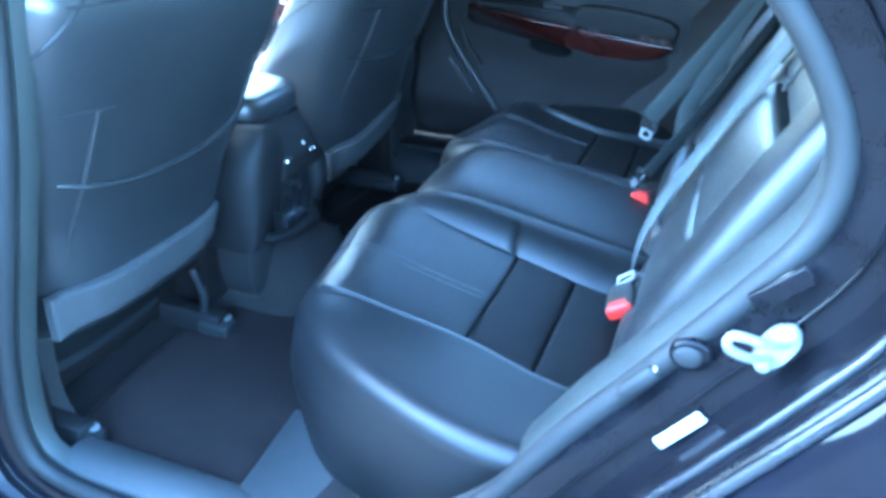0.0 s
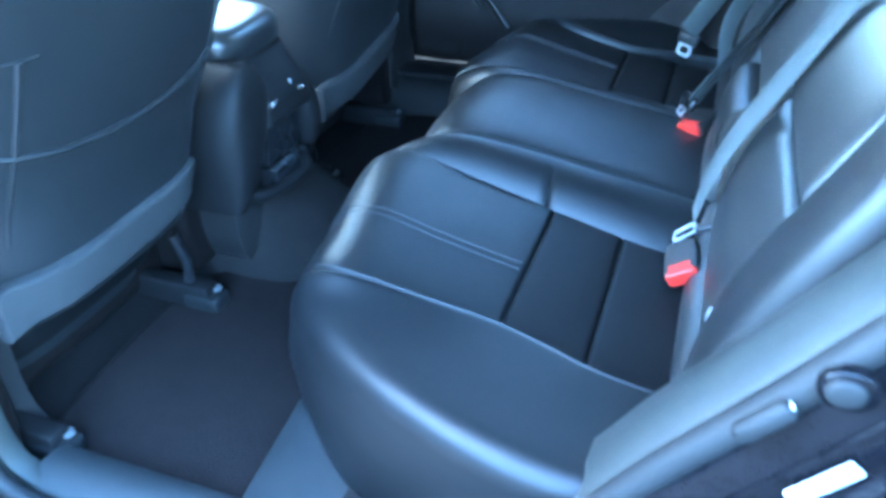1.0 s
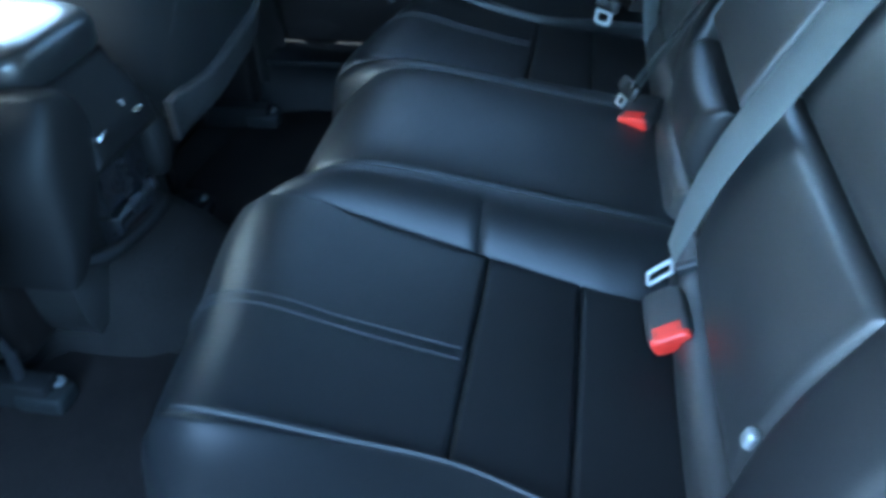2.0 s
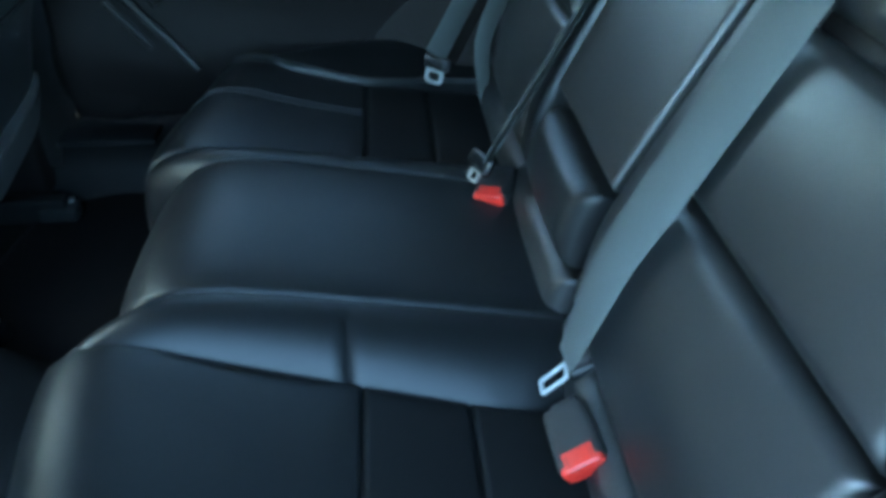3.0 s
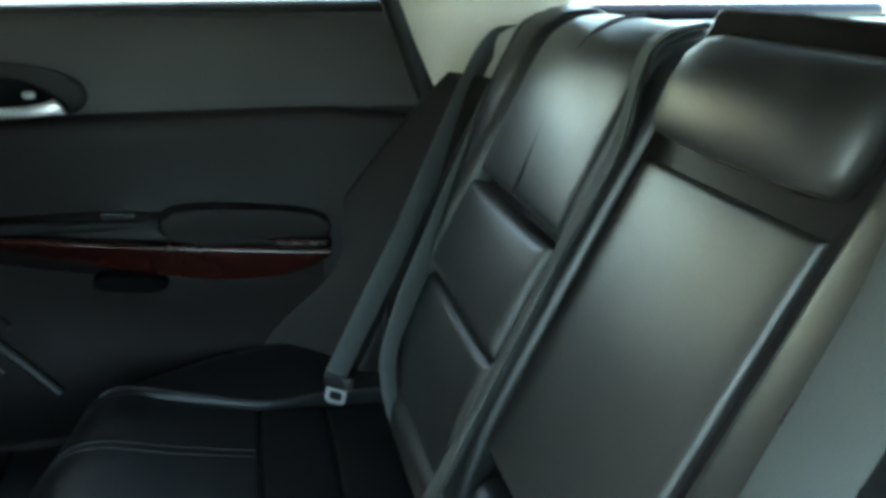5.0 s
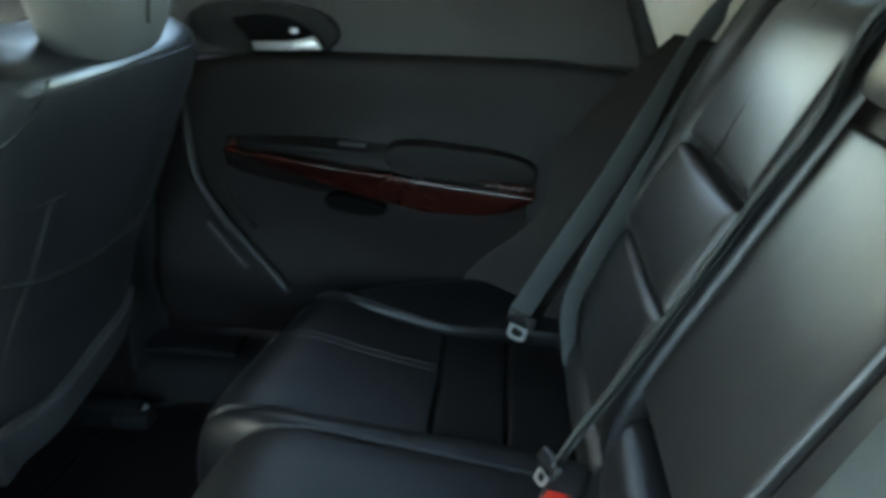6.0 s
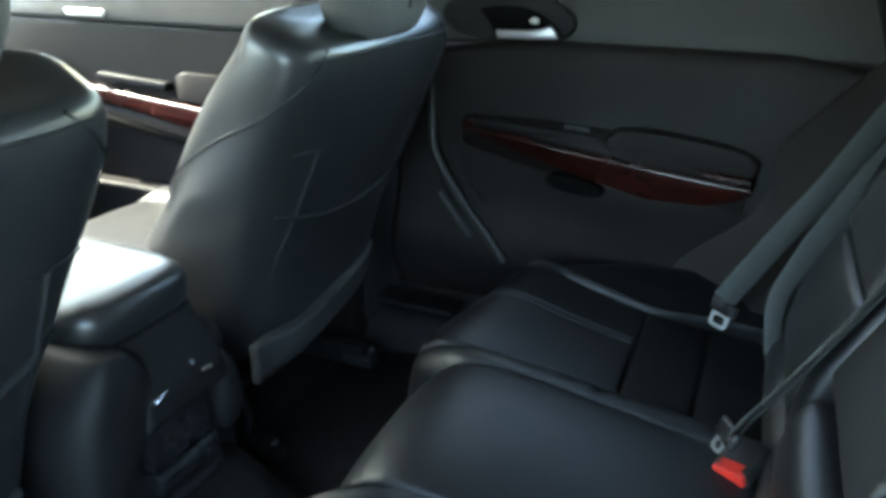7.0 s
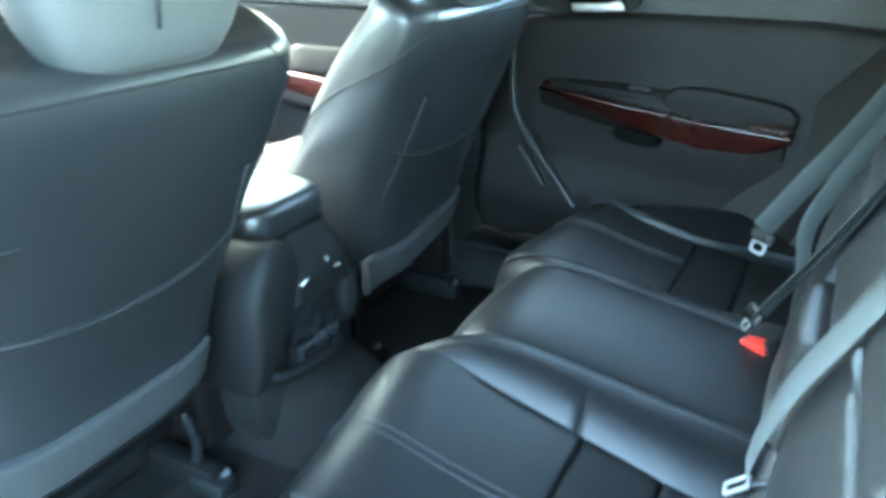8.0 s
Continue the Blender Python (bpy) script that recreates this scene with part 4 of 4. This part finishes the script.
    for y in (-0.2, 0.16):
        part("seat_rail", rbox((-1.05, y, 0.385), (0.5, 0.035, 0.05), 0.006), PLASTIC_EAR, seat, "dark seat rail")
        part("rail_foot", rbox((-0.815, y, 0.378), (0.07, 0.045, 0.03), 0.008), RUBBER, seat, "black rail end cover")
        part("rail_bolt", tube([(-0.8, y + 0.012, 0.385), (-0.8, y + 0.012, 0.398)], 0.009), ZINC, seat, "zinc rail bolt")
        if y * yc < 0:
            part("seat_bracket", tube([(-0.86, y, 0.5), (-0.84, y, 0.45), (-0.845, y, 0.4)], 0.009), PLASTIC_GLOSS, seat, "black steel seat bracket")
    for sg in (-1, 1):
        shield = rbox((-1.1, sg * 0.25, 0.53), (0.5, 0.09, 0.31), 0.02) if sg * yc > 0 else rbox((-1.085, sg * 0.25, 0.5), (0.43, 0.09, 0.25), 0.02)
        part("side_shield", shield, VINYL, seat, "dark plastic seat side shield")
    part("under_frame", rbox((-1.15, 0, 0.43), (0.42, 0.44, 0.13), 0.03), VINYL, seat, "dark seat pan")
    seat.matrix_world = pose(0, yc, 0)
    return seat


driver = front_seat(-0.455, "black leather driver's seat seen from behind, beside the console", "front seats")
passenger = front_seat(0.368, "black leather passenger seat seen from behind, beside the console", "front seats", 0.05, 0.05)

# ---------------------------------------------------------------- centre console
console = thing("centre_console", "black centre console with padded armrest lid and rear vents", "console")
CC = -0.075
part("body", loft([[(x, CC + y, z) for y, z in oval(0.012, 0.545, 0.14 * k, 0.185 * k, 36, 4.0)] for x, k in ((-0.785, 0.9), (-0.795, 1.0), (-1.2, 1.0), (-1.6, 1.0))]), PLASTIC, console, "dark grey console body")
part("lid", loft([[(x, CC + y, z) for x, y in oval(-0.95, 0, 0.17 * k, 0.108 * k, 44, 5.0)] for z, k in ((0.755, 0.96), (0.765, 1.0), (0.79, 1.0), (0.803, 0.97), (0.81, 0.9), (0.812, 0.7))]), LEATHER_FRONT, console, "padded black leather armrest lid")
def rear_face(u, v):
    y = CC - 0.08 + 0.16 * v
    z = 0.47 + 0.285 * u
    return np.array((-0.765 + 0.03 * math.sin(math.pi * min(1, u * 1.1)) - 0.03 * max(0, u - 0.75) * 4, y, z))
part("rear_panel", pillow(lambda u, v: rear_face(0.62 + 0.38 * u, v), 0.014, 0.006, 0.03, (8, 10), face=(1, 0, 0.2)), PLASTIC_EAR, console, "rounded satin black rear panel")
part("vent_recess", rbox((-0.772, CC + 0.005, 0.62), (0.03, 0.13, 0.12), 0.012), PLASTIC_GLOSS, console, "dark rear air vent")
EAR = ((0.53, -0.224, 0.0), (0.535, -0.214, 0.006), (0.545, -0.207, 0.012), (0.57, -0.185, 0.02), (0.61, -0.154, 0.026), (0.64, -0.132, 0.03), (0.67, -0.118, 0.03), (0.7, -0.113, 0.03), (0.725, -0.115, 0.028), (0.745, -0.124, 0.024), (0.758, -0.136, 0.018), (0.766, -0.15, 0.01), (0.77, -0.165, 0.0))
part("side_lobe", loft([[(-0.835 + x, (edge + left) / 2 + y, z) for x, y in oval(0, 0, 0.085 + 0.6 * deep, (edge - left) / 2, 40, 4.2)] for z, edge, deep, left in ((*row, -0.25 + 0.055 * max(0.0, (row[0] - 0.66) / 0.11) ** 2) for row in EAR)]), PLASTIC_EAR, console, "rounded dark side moulding")
part("side_lobe", loft([[(-0.765 + x, CC + 0.095 + y, z) for x, y in oval(0, 0, 0.03 * k, 0.026 * k, 28, 2.6)] for z, k in ((0.55, 0.55), (0.56, 0.8), (0.6, 1.05), (0.64, 0.95), (0.665, 0.65), (0.675, 0.25))]), PLASTIC_EAR, console, "rounded grey side moulding")
part("lower_lip", tube(spline([(-0.765, CC - 0.14, 0.555), (-0.742, CC - 0.11, 0.54), (-0.728, CC - 0.04, 0.535), (-0.73, CC + 0.03, 0.535), (-0.775, CC + 0.06, 0.535)], 30), 0.011), PLASTIC_EAR, console, "rounded lower lip")
part("drawer", pillow(lambda u, v: np.array((-0.757, CC - 0.055 + 0.12 * v, 0.515 + 0.045 * u)), 0.008, 0.003, 0.02, (5, 6), face=(1, 0, 0.2)), PLASTIC_GLOSS, console, "glossy black lower drawer")
part("vent_tab", rbox((-0.735, CC - 0.048, 0.688), (0.012, 0.03, 0.008), 0.003, (0, 0, 12)), CHROME, console, "small shiny vent tab")
part("vent_tab", rbox((-0.735, CC + 0.032, 0.685), (0.012, 0.028, 0.008), 0.003, (0, 0, -14)), CHROME, console, "small shiny vent tab")
part("vent_tab", rbox((-0.74, CC + 0.018, 0.7), (0.008, 0.006, 0.012), 0.002), ZINC, console, "small grey vent tab")

# ---------------------------------------------------------------- seat belts and buckles
def belt_path(points, n=60):
    return spline(points, n)


def on_back(y, z, off=0.02):
    x, zz = BACK(at_z(z))
    return (x - off, y, z)


def basis(at, z_way, x_back):
    """A pose whose z runs along z_way and whose -x looks towards x_back."""
    z = Vector(z_way).normalized()
    x = -Vector(x_back)
    x = (x - z * x.dot(z)).normalized()
    y = z.cross(x)
    return Matrix.Translation(at) @ Matrix((x, y, z)).transposed().to_4x4()


def hanging_tongue(parent, at, up_way, looks, k):
    """Metal tongue with a dark plastic grip."""
    m = basis(at, up_way, looks)
    bm = rbox((0, 0, 0.008), (0.01, 0.046, 0.022), 0.004)
    bmesh.ops.transform(bm, matrix=m, verts=bm.verts)
    part("tongue_grip", bm, PLASTIC_GLOSS, parent, "dark plastic tongue grip")
    bm = bmesh.new()
    outer = oval(0, -0.016 * k, 0.021 * k, 0.021 * k, 24, 4.0)
    inner = oval(0, -0.02 * k, 0.013 * k, 0.01 * k, 24, 4.0)
    v1 = [[bm.verts.new((h, y, z)) for y, z in outer] for h in (-0.0015, 0.0015)]
    v2 = [[bm.verts.new((h, y, z)) for y, z in inner] for h in (-0.0015, 0.0015)]
    for i in range(24):
        j = (i + 1) % 24
        bm.faces.new((v1[0][i], v1[0][j], v2[0][j], v2[0][i]))
        bm.faces.new((v1[1][i], v2[1][i], v2[1][j], v1[1][j]))
        bm.faces.new((v1[0][i], v1[1][i], v1[1][j], v1[0][j]))
        bm.faces.new((v2[0][i], v2[0][j], v2[1][j], v2[1][i]))
    bmesh.ops.transform(bm, matrix=m, verts=bm.verts)
    part("tongue", bm, ZINC, parent, "chromed belt tongue")


belt = thing("seat_belt", "grey seat belt hanging down the seat back beside the armrest", "seat belt", "rear seat belts")
over = belt_path([on_back(-0.247, 1.182, 0.006), on_back(-0.257, 1.145, 0.026), on_back(-0.262, 1.08, 0.022), on_back(-0.266, 0.98, 0.022), on_back(-0.27, 0.88, 0.022), on_back(-0.273, 0.80, 0.022), (-0.028, -0.275, 0.735), (-0.036, -0.264, 0.68)])
narrow = np.interp(np.linspace(0, 1, 60), (0, 0.7, 0.85, 1), (0.056, 0.056, 0.049, 0.03))
part("strap", ribbon(over, (-0.2, 1, -0.06), narrow, 0.0022), WEBBING, belt, "woven grey strap")
frame_pts = [(-0.053, -0.264, 0.637), (-0.031, -0.261, 0.655), (-0.032, -0.251, 0.662), (-0.054, -0.254, 0.644), (-0.053, -0.264, 0.637)]
part("tongue", tube(np.array([np.array(p) * (1 - t) + np.array(q) * t for p, q in zip(frame_pts[:-1], frame_pts[1:]) for t in np.linspace(0, 1, 6)]), 0.0026, 8), ZINC, belt, "chromed belt tongue")
part("tongue_grip", rbox((-0.01, -0.257, 0.664), (0.042, 0.012, 0.012), 0.004, (0, -25, 6)), PLASTIC_GLOSS, belt, "dark plastic tongue grip")
belt2 = thing("seat_belt", "grey seat belt hanging edge-on beside the centre armrest", "seat belt", "rear seat belts")
edge = belt_path([(0.266, 0.185, 1.206), (0.222, 0.175, 1.196), (0.19, 0.156, 1.165), (0.15, 0.115, 1.09), (0.1, 0.11, 1.0), (0.038, 0.103, 0.88), (-0.014, 0.092, 0.79), (-0.055, 0.08, 0.725), (-0.07, 0.07, 0.70)])
part("strap", ribbon(edge, (0.33, 0.94, -0.08), 0.05, 0.0022), WEBBING, belt2, "woven grey strap turned edge-on")
part("strap", ribbon(edge + np.array((0.01, 0.012, -0.004)), (0.27, 0.95, -0.06), 0.05, 0.0022), WEBBING, belt2, "woven grey strap turned edge-on")
hanging_tongue(belt2, (-0.078, 0.066, 0.695), (0.45, 0.2, 0.85), (-0.7, -0.3, 0.5), 0.5)
belt3 = thing("seat_belt", "grey seat belt hanging in two straps beside the door", "seat belt", "rear seat belts")
part("strap", ribbon(belt_path([(0.28, 0.66, 1.178), (0.22, 0.648, 1.17), (0.166, 0.622, 1.13), (0.085, 0.565, 1.0), (0.013, 0.512, 0.88), (-0.05, 0.464, 0.79), (-0.106, 0.424, 0.705)]), (0.8, 0.6, 0.25), 0.05, 0.0022), WEBBING, belt3, "woven grey strap")
part("strap", ribbon(belt_path([(0.29, 0.6, 1.19), (0.235, 0.588, 1.182), (0.194, 0.567, 1.13), (0.115, 0.515, 1.0), (0.045, 0.468, 0.88), (-0.005, 0.432, 0.79), (-0.03, 0.415, 0.73), (-0.028, 0.41, 0.66), (-0.02, 0.405, 0.6)]), (0.8, 0.6, 0.25), np.interp(np.linspace(0, 1, 60), (0, 0.7, 0.95, 1), (0.05, 0.05, 0.024, 0.012)), 0.0022), WEBBING, belt3, "woven grey strap")
hanging_tongue(belt3, (-0.105, 0.43, 0.682), (0.2, 0.05, 0.95), (-0.35, -0.85, 0.35), 0.75)


def buckle(at, axis, top_face, label):
    """axis: the way its button end points; top_face: the way its broad face looks."""
    b = thing("belt_buckle", label, "buckle", "rear belt buckles")
    part("housing", loft([[(x, y, z) for x, y in oval(0, 0, 0.0125 * k, 0.0225 * k, 28, 4.0)] for z, k in ((-0.058, 0.8), (-0.055, 0.9), (-0.03, 0.98), (-0.008, 1.0), (-0.001, 1.0), (0.0, 0.92))]), PLASTIC, b, "grey-black plastic buckle housing")
    part("release_button", loft([[(x - 0.002, y, z) for x, y in oval(0, 0, 0.0105 * k, 0.0198 * k, 28, 4.5)] for z, k in ((-0.012, 1.0), (0.002, 1.0), (0.005, 0.95), (0.006, 0.82))]), RED, b, "bright red release button")
    part("stalk", ribbon(spline([(0.05, 0, -0.085), (0.03, 0, -0.08), (0.008, 0, -0.068), (0, 0, -0.05)], 16), (0, 1, 0), 0.028, 0.006), VINYL, b, "dark buckle stalk")
    b.matrix_world = basis(at, axis, top_face)
    return b


buckle((-0.035, -0.355, 0.645), (0.12, -1, -0.12), (-0.5, -0.2, 0.8), "black buckle with red button lying on the cushion")
buckle((-0.065, 0.043, 0.662), (-0.35, -0.75, -0.15), (-0.3, -0.3, 0.9), "black buckle with red button lying beside the middle seat")

# ---------------------------------------------------------------- doorway hardware
striker = thing("door_striker", "pale zinc-plated door striker bolted to the jamb", "door striker")
part("plate", prism(oval(0.124, 0.896, 0.0125, 0.0235, 32, 2.1, -0.5), "y", -0.785, -0.775, 0.003), ZINC, striker, "pale plated striker plate")
part("loop", tube(spline([(0.13, -0.783, 0.902), (0.116, -0.8, 0.908), (0.095, -0.812, 0.917), (0.086, -0.814, 0.916), (0.088, -0.813, 0.905), (0.105, -0.802, 0.894), (0.121, -0.783, 0.887)], 40), 0.0038, 10), ZINC, striker, "bright striker loop")
for q in ((0.131, 0.911), (0.117, 0.881)):
    part("bolt", prism(oval(q[0], q[1], 0.0065, 0.0065, 12, 2), "y", -0.79, -0.784, 0.002), ZINC, striker)
label_ob = thing("warning_label", "white paper label stuck on the black door jamb", "label")
d_ = np.array((0.034, 0.045))
d_ /= np.linalg.norm(d_)
n_ = np.array((d_[1], -d_[0]))
c_ = np.array((0.067, 0.789))
corners = [c_ + d_ * a + n_ * b for a, b in ((-0.026, -0.0055), (0.026, -0.0055), (0.026, 0.0055), (-0.026, 0.0055))]
part("paper", prism([tuple(q) for q in corners], "y", -0.7785, -0.775, 0.0006), LABEL_WHITE, label_ob)
label_ob2 = thing("pillar_label", "white paper label stuck on the centre pillar", "label")
part("paper", rbox((-0.695, -0.7665, 1.085), (0.03, 0.002, 0.05), 0.0008, (0, 10, 0)), LABEL_WHITE, label_ob2)
grommet = thing("jamb_grommet", "round grey rubber grommet in the door jamb", "grommet")
part("rim", prism(oval(0.063, 0.866, 0.018, 0.015, 24, 2.2), "y", -0.776, -0.765, 0.003), JAMB_PAINT, grommet)
part("plug", prism(oval(0.061, 0.866, 0.012, 0.01, 20, 2.2), "y", -0.78, -0.77, 0.003), RUBBER, grommet)
clip = thing("trim_clip", "white plastic trim clip below the door seal", "clip")
part("head", rbox((0.034, -0.77, 0.838), (0.004, 0.006, 0.012), 0.0015, (0, 35, 0)), LABEL_WHITE, clip)
bump_stop = thing("bump_stop", "black rubber bump stop on the door jamb", "bump stop")
part("block", rbox((0.024, -0.77, 0.824), (0.045, 0.014, 0.016), 0.006, (0, -52, 0)), RUBBER, bump_stop)
latch = thing("latch_cover", "dark plastic cover on the door jamb", "cover")
part("plate", rbox((0.118, -0.775, 0.945), (0.05, 0.008, 0.018), 0.002, (0, -45, 0)), JAMB_PAINT, latch)

# ---------------------------------------------------------------- floor mats
def mat_sheet(pts, name_y):
    mat_ = thing("floor_mat", "black carpet floor mat with a bound edge", "floor mat", "floor mats")
    pts = [(x, name_y(y)) for x, y in pts]
    part("mat_body", prism(pts, "z", 0.352, 0.364, 0.004), MAT_PILE, mat_, "black carpet pile")
    loop_ = [(x, y, 0.362) for x, y in pts]
    part("binding", tube(loop_ + [loop_[0]], 0.005, 6), VINYL, mat_, "stitched black binding")


mat_pts = [tuple(q) for q in _closed(np.array([(-0.86, -0.6), (-0.81, -0.655), (-0.72, -0.685), (-0.6, -0.672), (-0.515, -0.645), (-0.51, -0.6), (-0.535, -0.48), (-0.535, -0.3), (-0.55, -0.19), (-0.65, -0.175), (-0.8, -0.18), (-0.87, -0.22), (-0.88, -0.4)]), 48)]
mat_sheet(mat_pts, lambda y: y)
mat_sheet(mat_pts, flip)
